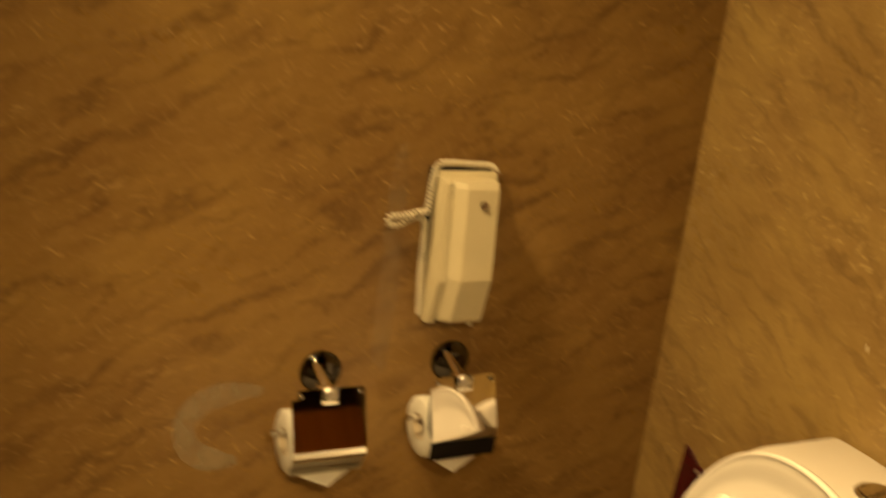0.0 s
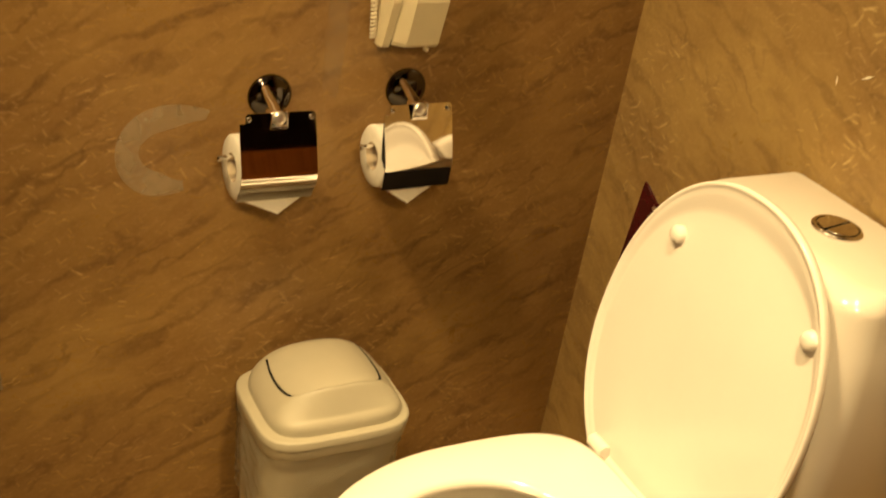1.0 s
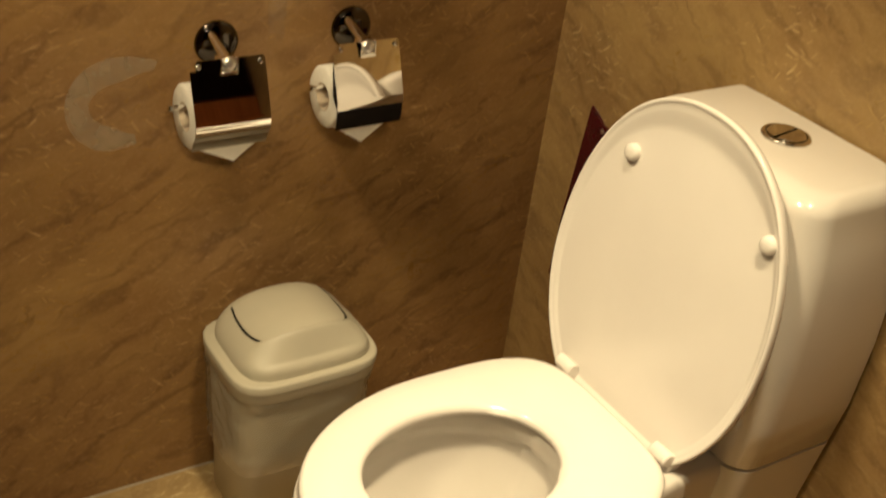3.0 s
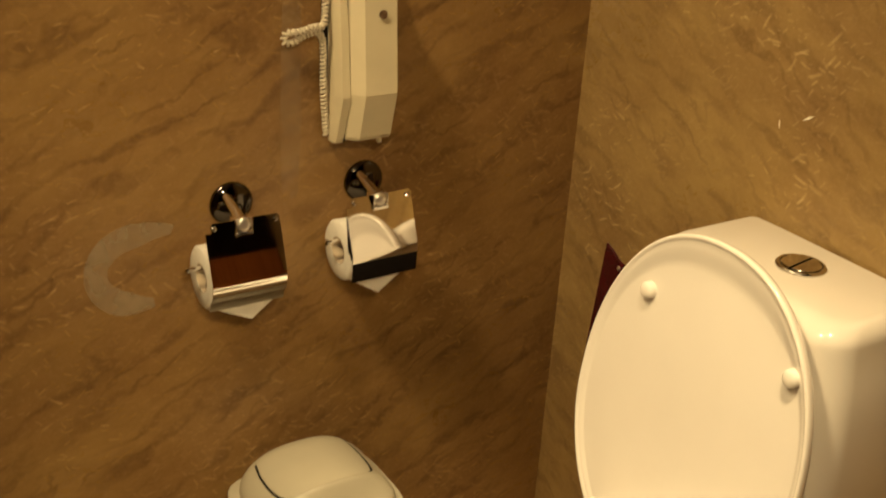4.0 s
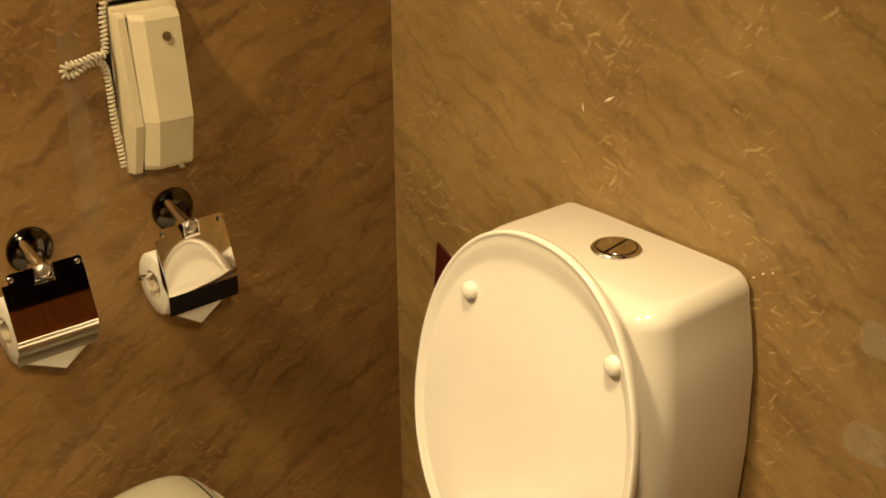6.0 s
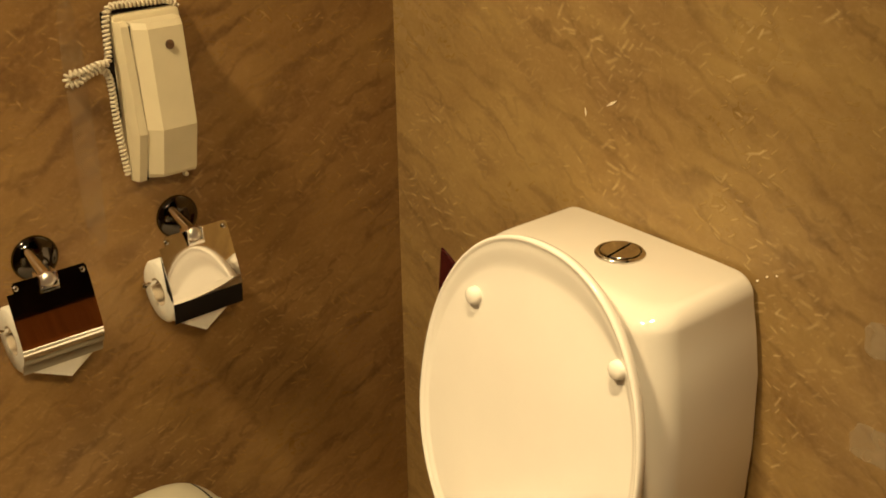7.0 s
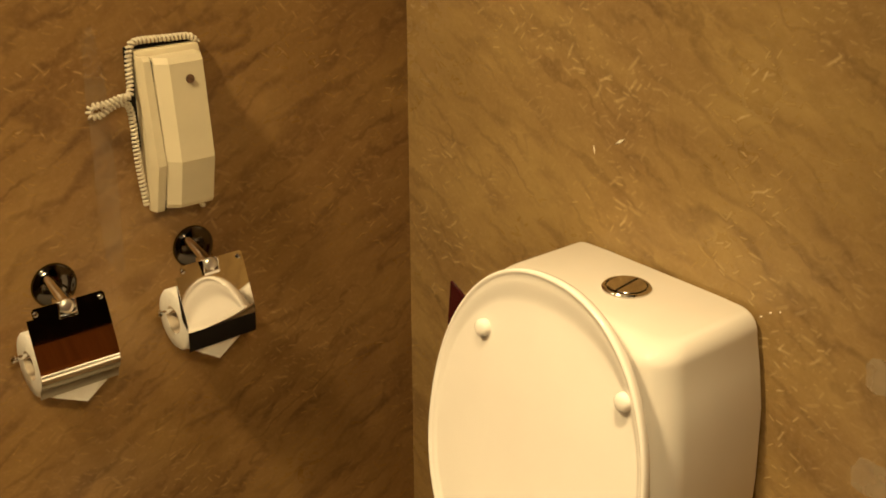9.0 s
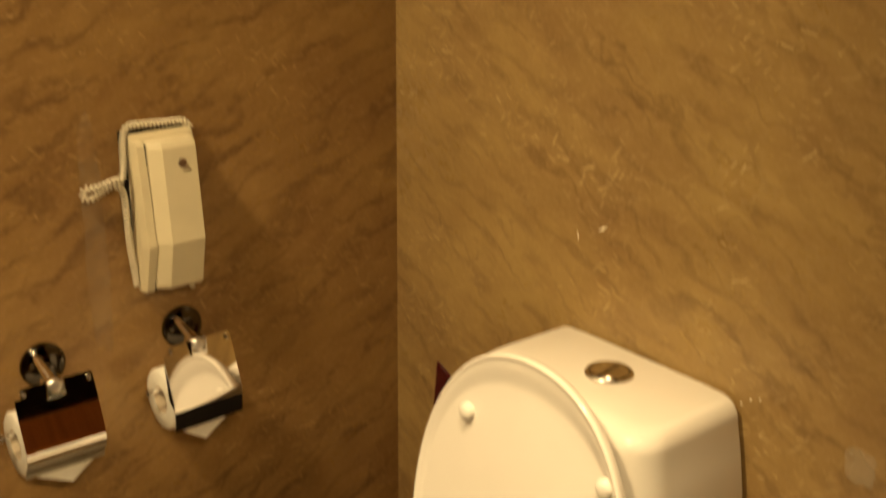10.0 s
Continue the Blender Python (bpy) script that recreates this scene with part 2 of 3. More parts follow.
DOOR_DARK = make_wood("near_black_wood", (0.003, 0.0016, 0.0012), (0.007, 0.0035, 0.002), 0.6)
BLACK.node_tree.nodes["Principled BSDF"].inputs["Specular IOR Level"].default_value = 0.08
FILM = make_film()
RESIDUE = make_residue("dried_glue", 0.34, 0.52)
FAINT = make_residue("faint_glue", 0.05, 0.20)
LAMP_GLOW = make_glow("lamp_glow", WARM, 25.0)
WATER, wt, wb = material("toilet_water", (0.92, 0.95, 0.93), 0.02)
wb.inputs["Transmission Weight"].default_value = 1.0
wb.inputs["IOR"].default_value = 1.33


# ---- building helpers ----
def finish(name, bm, mat, smooth=40):
    me = bpy.data.meshes.new(name)
    bmesh.ops.recalc_face_normals(bm, faces=bm.faces)
    bm.to_mesh(me)
    bm.free()
    me.materials.append(mat)
    if smooth:
        me.polygons.foreach_set("use_smooth", [True] * len(me.polygons))
        me.set_sharp_from_angle(angle=radians(smooth))
    return me


def part(name, bm, mat, parent, label="", smooth=40, flat_over=0.0):
    ob = new(name, finish(name, bm, mat, smooth))
    if flat_over:
        for p in ob.data.polygons:
            p.use_smooth = p.area < flat_over
    ob.parent = parent
    return tagged(ob, label)


def thing(name, at, label, category, group="", kind=""):
    """An empty at the thing's base, to carry its parts."""
    ob = new(name)
    ob.empty_display_size = 0.05
    ob.matrix_world = at if isinstance(at, Matrix) else pose(*at)
    return tagged(ob, label, category, group, kind)


def box(bm, lo, hi, bevel=0.0, segments=2):
    r = bmesh.ops.create_cube(bm, size=1.0)
    for v in r["verts"]:
        v.co = Vector([lo[i] + (v.co[i] + 0.5) * (hi[i] - lo[i]) for i in range(3)])
    if bevel:
        edges = list({e for v in r["verts"] for e in v.link_edges})
        bmesh.ops.bevel(bm, geom=edges, offset=bevel, segments=segments, affect="EDGES", profile=0.5)
    return bm


def loft(bm, rings, first=True, last=True, closed=True):
    rows = [[bm.verts.new(p) for p in r] for r in rings]
    n = len(rows[0])
    for a, b in zip(rows, rows[1:]):
        for i in range(n if closed else n - 1):
            j = (i + 1) % n
            bm.faces.new((a[i], a[j], b[j], b[i]))
    if first:
        bm.faces.new(rows[0])
    if last:
        bm.faces.new(rows[-1])
    return bm


def rrect(cx, cy, z, hx, hy, power=5.0, n=56):
    """A rounded rectangle in a level plane."""
    out = []
    for i in range(n):
        a = 2 * math.pi * i / n
        c, s = math.cos(a), math.sin(a)
        k = (abs(c) ** power + abs(s) ** power) ** (-1 / power)
        out.append((cx + hx * c * k, cy + hy * s * k, z))
    return out


def egg(cx, front, back, half, power_back=4.0, n=72):
    """An outline, round at the front (-x) and squarer at the back (+x), as pairs round the middle line."""
    out = []
    for i in range(n):
        a = 2 * math.pi * i / n
        c, s = math.cos(a), math.sin(a)
        if c < 0:
            out.append((cx + front * c, half * s))
        else:
            k = (c ** power_back + abs(s) ** power_back) ** (-1 / power_back)
            f = k if power_back > 2 else 1.0
            out.append((cx + back * c * f, half * s * f))
    return out


def tube(bm, pts, radius, sides=8, caps=True):
    """A round bar along points."""
    pts = [Vector(p) for p in pts]
    rows, up = [], None
    for i, p in enumerate(pts):
        d = (pts[min(i + 1, len(pts) - 1)] - pts[max(i - 1, 0)]).normalized()
        if up is None:
            up = d.orthogonal().normalized()
        up = (up - d * up.dot(d)).normalized()
        side = d.cross(up)
        r = radius[i] if isinstance(radius, (list, tuple)) else radius
        rows.append([p + r * (math.cos(2 * math.pi * k / sides) * up + math.sin(2 * math.pi * k / sides) * side) for k in range(sides)])
    return loft(bm, rows, caps, caps)


def turned(bm, profile, origin, axis, sides=32):
    """A body of revolution: profile of (radius, distance along the axis)."""
    axis = Vector(axis).normalized()
    u = axis.orthogonal().normalized()
    w = axis.cross(u)
    o = Vector(origin)
    rows = [[o + axis * h + r * (math.cos(2 * math.pi * k / sides) * u + math.sin(2 * math.pi * k / sides) * w) for k in range(sides)] for r, h in profile]
    return loft(bm, rows)


def spline(pts, steps=8):
    """A smooth line through points."""
    pts = [Vector(p) for p in pts]
    ext = [2 * pts[0] - pts[1]] + pts + [2 * pts[-1] - pts[-2]]
    out = []
    for a, b, c, d in zip(ext, ext[1:], ext[2:], ext[3:]):
        for i in range(steps):
            s = i / steps
            out.append(0.5 * ((2 * b) + (c - a) * s + (2 * a - 5 * b + 4 * c - d) * s * s + (3 * b - a - 3 * c + d) * s ** 3))
    out.append(pts[-1])
    return out


# ---- the room: stone slabs on walls and floor ----
ROOM_X, ROOM_Y = -2.60, -3.60


def slab(parent, origin, u, v, w, h, uv0, sign=1, mat=STONE, name="stone_slab"):
    """One slab with a thin chamfer; u and v run along it, its face looks along u x v."""
    u, v, o = Vector(u), Vector(v), Vector(origin)
    nrm = u.cross(v)
    g, c, d = 0.0, 0.00015, 0.012
    me = bpy.data.meshes.new(name)
    bm = bmesh.new()
    uvl = bm.loops.layers.uv.new("metres")

    def at(a, b, k):
        return o + u * a + v * b + nrm * k
    front = [bm.verts.new(at(*p, 0)) for p in ((g + c, g + c), (w - g - c, g + c), (w - g - c, h - g - c), (g + c, h - g - c))]
    rim = [bm.verts.new(at(*p, -c)) for p in ((g, g), (w - g, g), (w - g, h - g), (g, h - g))]
    back = [bm.verts.new(at(*p, -d)) for p in ((g, g), (w - g, g), (w - g, h - g), (g, h - g))]
    bm.faces.new(front)
    for i in range(4):
        j = (i + 1) % 4
        bm.faces.new((rim[i], rim[j], front[j], front[i]))
        bm.faces.new((back[i], back[j], rim[j], rim[i]))
    for f in bm.faces:
        for lp in f.loops:
            off = lp.vert.co - o
            lp[uvl].uv = (uv0[0] + sign * off.dot(u), uv0[1] + off.dot(v))
    bm.to_mesh(me)
    bm.free()
    me.materials.append(mat)
    ob = new(name, me)
    ob.parent = parent
    return ob


def solid(name, lo, hi, mat, label, category):
    bm = bmesh.new()
    box(bm, lo, hi)
    return tagged(new(name, finish(name, bm, mat, 0)), label, category, kind="structure")


T = 0.012
floor = solid("floor", (ROOM_X - 0.1, ROOM_Y - 0.1, -0.12), (0.1, 0.1, -T), GROUT, "floor of polished brown stone tiles with pale flecks", "floor")
wall_north = solid("wall_north", (ROOM_X - 0.1, T, -T), (T, 0.12, CEILING), GROUT, "wall clad in brown veined stone slabs", "wall")
wall_east = solid("wall_east", (T, ROOM_Y - 0.1, -T), (0.12, 0.12, CEILING), GROUT, "wall clad in brown veined stone slabs behind the toilet", "wall")
wall_west = solid("wall_west", (ROOM_X - 0.1, ROOM_Y - 0.1, -T), (ROOM_X - T, T, CEILING), GROUT, "wall clad in brown veined stone slabs", "wall")
# unseen south wall, coloured near black for the unlit space there
wall_south = solid("wall_south", (ROOM_X - T, ROOM_Y - 0.1, -T), (T, ROOM_Y, CEILING), DOOR_DARK, "unseen near-black wall standing in for an unlit space", "wall")
ceiling = solid("ceiling", (ROOM_X - 0.1, ROOM_Y - 0.1, CEILING), (0.12, 0.12, CEILING + 0.1), PLASTER, "plain painted ceiling", "ceiling")

# ---- toilet ----
CY = -0.560
toilet = thing("toilet", (-0.30, CY, 0), "white ceramic toilet with raised lid against the stone wall", "toilet")


def rel(p, base):
    return tuple(a - b for a, b in zip(p, base))


TB = (-0.30, CY, 0.0)
# pan: outside, rim, inside; it narrows to a neck under the tank
def pan_outline(cx, front, hw, neck, back=-0.02):
    side = []
    for k in range(18):
        x = cx + (back - cx) * k / 17
        f = min(1.0, max(0.0, (x - (cx + 0.05)) / (-0.245 - (cx + 0.05))))
        side.append((x, hw + (neck - hw) * f * f * (3 - 2 * f)))
    nose = [(cx + front * math.cos(radians(a)), hw * math.sin(radians(a))) for a in [90 + 5 * k for k in range(1, 36)]]
    return [(x, y) for x, y in reversed(side)] + nose + [(x, -y) for x, y in side]


rings = []
for z, cx, fr, hw, neck in ((0.0, -0.42, 0.19, 0.112, 0.112), (0.015, -0.42, 0.195, 0.117, 0.115), (0.12, -0.43, 0.195, 0.124, 0.114), (0.22, -0.45, 0.215, 0.142, 0.116),
                            (0.30, -0.465, 0.235, 0.160, 0.121), (0.36, -0.47, 0.248, 0.168, 0.126), (0.392, -0.475, 0.250, 0.171, 0.128), (0.402, -0.475, 0.248, 0.169, 0.126), (0.406, -0.475, 0.240, 0.163, 0.122)):
    rings.append([rel((x, CY + y, z), TB) for x, y in pan_outline(cx, fr, hw, neck)])
turns = [math.atan2(y / 0.128, (x + 0.52) / 0.165) for x, y in pan_outline(-0.475, 0.24, 0.163, 0.122)]
for z, cx, a, b2 in ((0.406, -0.52, 0.165, 0.128), (0.398, -0.52, 0.158, 0.122), (0.372, -0.52, 0.156, 0.121), (0.366, -0.52, 0.163, 0.127), (0.34, -0.52, 0.160, 0.124),
                     (0.30, -0.515, 0.140, 0.108), (0.26, -0.50, 0.105, 0.080), (0.22, -0.485, 0.070, 0.055), (0.17, -0.475, 0.045, 0.04), (0.12, -0.47, 0.03, 0.03)):
    rings.append([rel((cx + a * math.cos(w), CY + b2 * math.sin(w), z), TB) for w in turns])
part("pan", loft(bmesh.new(), rings), CERAMIC, toilet, "white glazed pan", 55)
bm = bmesh.new()
loft(bm, [[rel((-0.487 + r * 0.078 * math.cos(2 * math.pi * i / 40), CY + r * 0.06 * math.sin(2 * math.pi * i / 40), 0.228), TB) for i in range(40)] for r in (1.0, 0.02)], False, True)
part("water", bm, WATER, toilet, "clear water in the pan")

# seat: a flat ring, rounded over
outer = []
for x, y in egg(-0.475, 0.246, 0.207, 0.178, 4.5):
    f = min(1.0, max(0.0, (x + 0.50) / 0.20))
    outer.append((x, y * (1 - 0.07 * f * f) - 0.007 + 0.009 * f * f))
inner = [(-0.507 + 0.131 * math.cos(2 * math.pi * i / 72), 0.100 * math.sin(2 * math.pi * i / 72)) for i in range(72)]


def between(f):
    return [(a[0] + (b2[0] - a[0]) * f, a[1] + (b2[1] - a[1]) * f) for a, b2 in zip(outer, inner)]


rings = [[rel((x, CY + y, z), TB) for x, y in between(f)] for f, z in
         ((0.03, 0.410), (0.0, 0.414), (0.0, 0.419), (0.025, 0.4245), (0.09, 0.4275), (0.5, 0.4285), (0.90, 0.4265), (0.97, 0.423), (1.0, 0.417), (0.97, 0.410))]
bm = bmesh.new()
loft(bm, rings + [rings[0]], False, False)
bmesh.ops.remove_doubles(bm, verts=bm.verts, dist=0.00001)
part("seat", bm, SEAT_PLASTIC, toilet, "white plastic seat ring, lowered", 60)

# lid: stands up, leaning back on the tank
LEAN = math.atan2(0.054, 0.44)
lid_out = []
for i in range(96):
    a = 2 * math.pi * i / 96
    c, sn = math.cos(a), math.sin(a)
    if c < 0:
        k = (abs(c) ** 2.2 + abs(sn) ** 2.2) ** (-1 / 2.2)
        lid_out.append((0.268 + 0.260 * c * k, 0.192 * sn * k))
    else:
        lid_out.append((0.268 + min(0.192, 0.238 * c), 0.192 * sn))


def lid_point(s, w, d):
    """s up the lid, w across it, d out of its inner face."""
    return rel((-0.262 + s * math.sin(LEAN) - d * math.cos(LEAN), CY + w, 0.404 + s * math.cos(LEAN) + d * math.sin(LEAN)), TB)


def lid_ring(f, d):
    return [lid_point(0.460 - (0.232 + (x - 0.232) * f), 0.0155 + y * f, d) for x, y in lid_out]


def lid_dish(k, f=1.0):
    """From the lip (k = 0) down a slope, broad at the top of the lid, to the sunk panel (k = 1), which f shrinks."""
    out = []
    for x, y in lid_out:
        top = max(0.0, (0.262 - x) / 0.254)
        xa, ya = 0.232 + (x - 0.232) * 0.962, y * 0.962
        xb, yb = 0.240 + (x - 0.240) * 0.925 + 0.030 * top * top, y * 0.915
        xi, yi = 0.250 + (xb - 0.250) * f, yb * f
        depth = 0.0032 + 0.0036 * top
        soft = k * k * (3 - 2 * k)
        out.append(lid_point(0.460 - (xa + (xi - xa) * k), 0.0155 + ya + (yi - ya) * k, -0.0008 - depth * soft if f == 1 else -0.0040 - (depth - 0.0032) * max(0.0, 2 * f - 1)))
    return out


rings = [lid_ring(f, d) for f, d in ((0.90, -0.021), (0.96, -0.018), (0.99, -0.012), (1.0, -0.004), (0.9985, 0.0), (0.993, 0.0014), (0.984, 0.0018), (0.976, 0.0012), (0.969, -0.0002))]
rings += [lid_dish(k) for k in (0.0, 0.15, 0.3, 0.5, 0.7, 0.85, 1.0)] + [lid_dish(1.0, f) for f in (0.92, 0.75, 0.5, 0.25, 0.04)]
lid = part("lid", loft(bmesh.new(), rings), SEAT_PLASTIC, toilet, "white plastic lid, raised, with a rolled rim", 60)
for w in (-0.122, 0.122):
    bm = bmesh.new()
    o, top = Vector(lid_point(0.346, w, -0.006)), Vector(lid_point(0.346, w, 0.1))
    turned(bm, [(0.0115, 0.0), (0.0115, 0.005), (0.0108, 0.0085), (0.0078, 0.0110), (0.003, 0.0120)], o, top - o, 24)
    part("bumper", bm, SEAT_PLASTIC, lid, "round white rubber bumper")
for w in (-0.095, 0.108):
    bm = bmesh.new()
    box(bm, rel((-0.268, CY + w - 0.016, 0.404), TB), rel((-0.238, CY + w + 0.016, 0.428), TB), 0.007, 3)
    turned(bm, [(0.008, -0.016), (0.010, -0.014), (0.010, 0.014), (0.008, 0.016)], rel((-0.266, CY + w, 0.428), TB), (0, 1, 0), 20)
    part("hinge", bm, SEAT_PLASTIC, toilet, "white plastic hinge block")

# tank: square at the wall, rounded in front and over the top
def tank_ring(z, x0, hw, rf, rb=0.005, xb=-0.006, dy=0.004):
    hw, dy = hw - 0.0035, dy + 0.0035
    out = []
    for cx, cy, r, a0 in ((xb - rb, hw - rb, rb, 0), (x0 + rf, hw - rf, rf, 90), (x0 + rf, -hw + rf, rf, 180), (xb - rb, -hw + rb, rb, 270)):
        for k in range(9):
            a = radians(a0 + 90 * k / 8)
            out.append(rel((cx + r * math.cos(a), CY + dy + cy + r * math.sin(a), z), TB))
    return out


rings = [tank_ring(z, x0, hw, 0.036) for z, x0, hw in ((0.0, -0.20, 0.118), (0.15, -0.192, 0.132), (0.28, -0.186, 0.150), (0.36, -0.184, 0.160), (0.4035, -0.183, 0.166))]
part("column", loft(bmesh.new(), rings), CERAMIC, toilet, "glazed column under the tank", 60)
rings = [tank_ring(0.407, -0.176, 0.163, 0.034), tank_ring(0.410, -0.183, 0.167, 0.036), tank_ring(0.48, -0.187, 0.173, 0.038, dy=0.001), tank_ring(0.58, -0.188, 0.1755, 0.038, dy=0.0), tank_ring(0.68, -0.188, 0.1735, 0.038, dy=0.002), tank_ring(0.735, -0.187, 0.168, 0.040, dy=0.0055)]
for k in range(9):
    a = radians(90 * k / 8)
    rings.append(tank_ring(0.774 + 0.028 * math.sin(a), -0.1845 + 0.036 * (1 - math.cos(a)), 0.1625 - 0.022 * (1 - math.cos(a)), 0.042 - 0.01 * (1 - math.cos(a)), 0.005 + 0.004 * (1 - math.cos(a)), dy=0.0085 + 0.002 * (1 - math.cos(a))))
rings.append(tank_ring(0.8028, -0.12, 0.10, 0.02))
tank = part("tank", loft(bmesh.new(), rings), CERAMIC, toilet, "white glazed water tank", 60)
bm = bmesh.new()
bo = rel((-0.078, CY + 0.006, 0.802), TB)
turned(bm, [(0.032, 0.0), (0.032, 0.003), (0.0302, 0.005), (0.0272, 0.005), (0.0264, 0.0012), (0.01, 0.0012)], bo, (0, 0, 1), 40)
ring = part("flush_button", bm, BUTTON_METAL, toilet, "round dull chrome two-part flush button")
for k in (-1, 1):
    bm = bmesh.new()
    pts = [(0.0250 * math.cos(a), k * 0.0019 + k * 0.0228 * math.sin(a)) for a in [math.pi * i / 18 for i in range(19)]]
    turn = Matrix.Rotation(radians(9), 3, "Z")
    rows = [[Vector(bo) + turn @ Vector((x * f, y * f, z)) for x, y in pts] for f, z in ((1.0, 0.003), (1.0, 0.0055), (0.96, 0.0064))]
    loft(bm, rows)
    part("half_button", bm, BUTTON_METAL, ring)

# ---- waste bin ----
BX, BY = -0.527, -0.115
bin_ = thing("waste_bin", (BX, BY, 0.0), "beige-grey plastic swing-top bin with clear liner on the stone floor", "waste bin")
bm = bmesh.new()
rings = [rrect(0.000, 0.022, 0.0, 0.088, 0.064, 4.5), rrect(0.000, 0.022, 0.006, 0.093, 0.069, 4.5), rrect(0.001, 0.008, 0.15, 0.103, 0.079, 4.5), rrect(0.002, 0, 0.289, 0.113, 0.090, 4.5)]
part("body", loft(bm, rings), BIN_PLASTIC, bin_, "tapered beige-grey body", 50)
rings = []
for k in range(29):
    f = k / 28
    z = 0.283 - 0.165 * f
    base = rrect(0.0025 - 0.001 * f, 0.012 * f, z, 0.1136 - 0.0090 * f, 0.0905 - 0.0100 * f, 4.5, 120)
    ring_pts = []
    for x, y, zz in base:
        n = noise.noise(Vector((x * 26, y * 26, zz * 38))) * 0.0026 + (1 - abs(noise.noise(Vector((x * 34 + zz * 12, y * 34, zz * 46 + 5))))) ** 6 * 0.0036
        s = 1 + (0.0022 + max(n, -0.0016)) / 0.1
        ring_pts.append((x * s, y * s, zz + (noise.noise(Vector((x * 30, y * 30, 3))) * 0.006 if k == 28 else 0)))
    rings.append(ring_pts)
part("liner", loft(bmesh.new(), rings, False, False), FILM, bin_, "wrinkled clear plastic liner folded over the rim", 80).visible_shadow = False
bm = bmesh.new()
rings = [rrect(0.002, 0, 0.279, 0.114, 0.092, 4.5), rrect(0.002, 0, 0.279, 0.1172, 0.0942, 4.5), rrect(0.002, 0, 0.281, 0.1182, 0.0952, 4.5), rrect(0.002, 0, 0.2990, 0.1192, 0.0962, 4.5), rrect(0.002, 0, 0.3000, 0.1208, 0.0978, 4.5),
         rrect(0.002, 0, 0.3115, 0.1212, 0.0982, 4.5), rrect(0.002, 0, 0.3138, 0.1200, 0.0970, 4.5), rrect(0.002, 0, 0.3145, 0.1175, 0.0945, 4.5), rrect(0.002, 0, 0.3145, 0.108, 0.085, 4.0)]
part("rim", loft(bm, rings, False, True), BIN_PLASTIC, bin_, "stepped lid rim", 50)


def dome(x, y):
    """Height of the bin's domed lid, arched along x and falling to the front."""
    u, v = (x - 0.0045) / 0.107, y / 0.087
    edge = min(1.0, max(0.0, 1 - (abs(u) ** 4.4 + abs(v) ** 4.4)))
    top = 0.021 + 0.045 * max(0.0, 1 - abs(u) ** 2.2) ** 0.8
    crease = -0.50 - 0.16 * (1 - min(1.0, abs(u) / 0.8) ** 2)
    drop = max(0.0, crease - v) / (1 + crease)
    soft = min(1.0, 1.6 * drop * drop / (drop + 0.055))
    return 0.314 + min(edge ** 0.28, 1.0) * (top * (1 - soft) + 0.030 * soft)


N = 40
bm = bmesh.new()
rings = []
for k in range(N + 1):
    f = math.cos(k / N * math.pi / 2)
    rings.append([(x, y, dome(x * 0.9999, y * 0.9999) if k else 0.313) for x, y, _ in rrect(0.0045, 0, 0, 0.107 * max(f, 0.01), 0.087 * max(f, 0.01), 4.4, 96)])
cover = part("cover", loft(bm, rings, False, True), BIN_PLASTIC, bin_, "domed beige-grey cover", 70)


def lid_strip(bm, line, width, lift):
    """A thin ribbon that follows the cover along a line of (x, y)."""
    prev = None
    for i, (x, y) in enumerate(line):
        a, b2 = line[max(i - 1, 0)], line[min(i + 1, len(line) - 1)]
        d = Vector((b2[0] - a[0], b2[1] - a[1])).normalized()
        row = [bm.verts.new((x + k * width * d.y, y - k * width * d.x, dome(x + k * width * d.y, y - k * width * d.x) + lift)) for k in (-1, 0, 1)]
        if prev:
            for k in range(2):
                bm.faces.new((prev[k], prev[k + 1], row[k + 1], row[k]))
        prev = row
    return bm


def side_line(k):
    pts = [(k * 0.074, 0.058), (k * 0.079, 0.030), (k * 0.080, 0.0), (k * 0.078, -0.022), (k * 0.073, -0.039), (k * 0.062, -0.046)]
    side = 0.97 if k < 0 else 1.0
    return [(p.x * side, p.y) for p in spline([(x, y, 0) for x, y in pts], 7)]


# no opening is cut: black ribbons give the shade of the slots
for k in (-1, 1):
    part("slot", lid_strip(bmesh.new(), side_line(k), 0.0014 if k < 0 else 0.0028, 0.0010), BLACK, bin_, "black ribbon for the shade in the slot beside the flap", 60)
rows = []
bm = bmesh.new()
left, right = side_line(-1), side_line(1)
for a, b2 in zip(left, right):
    row = []
    for i in range(29):
        f = i / 28
        x = a[0] + 0.0022 + (b2[0] - a[0] - 0.0044) * f
        u = x / 0.108
        y = a[1] if a[1] > -0.02 else a[1] - 0.011 * (1 - (u / 0.72) ** 2) * min(1.0, (-0.02 - a[1]) / 0.02)
        row.append((x, y, dome(x, y) + 0.0011))
    rows.append(row)
loft(bm, rows, False, False, False)
part("flap", bm, BIN_PLASTIC, bin_, "swinging flap, closed", 60)


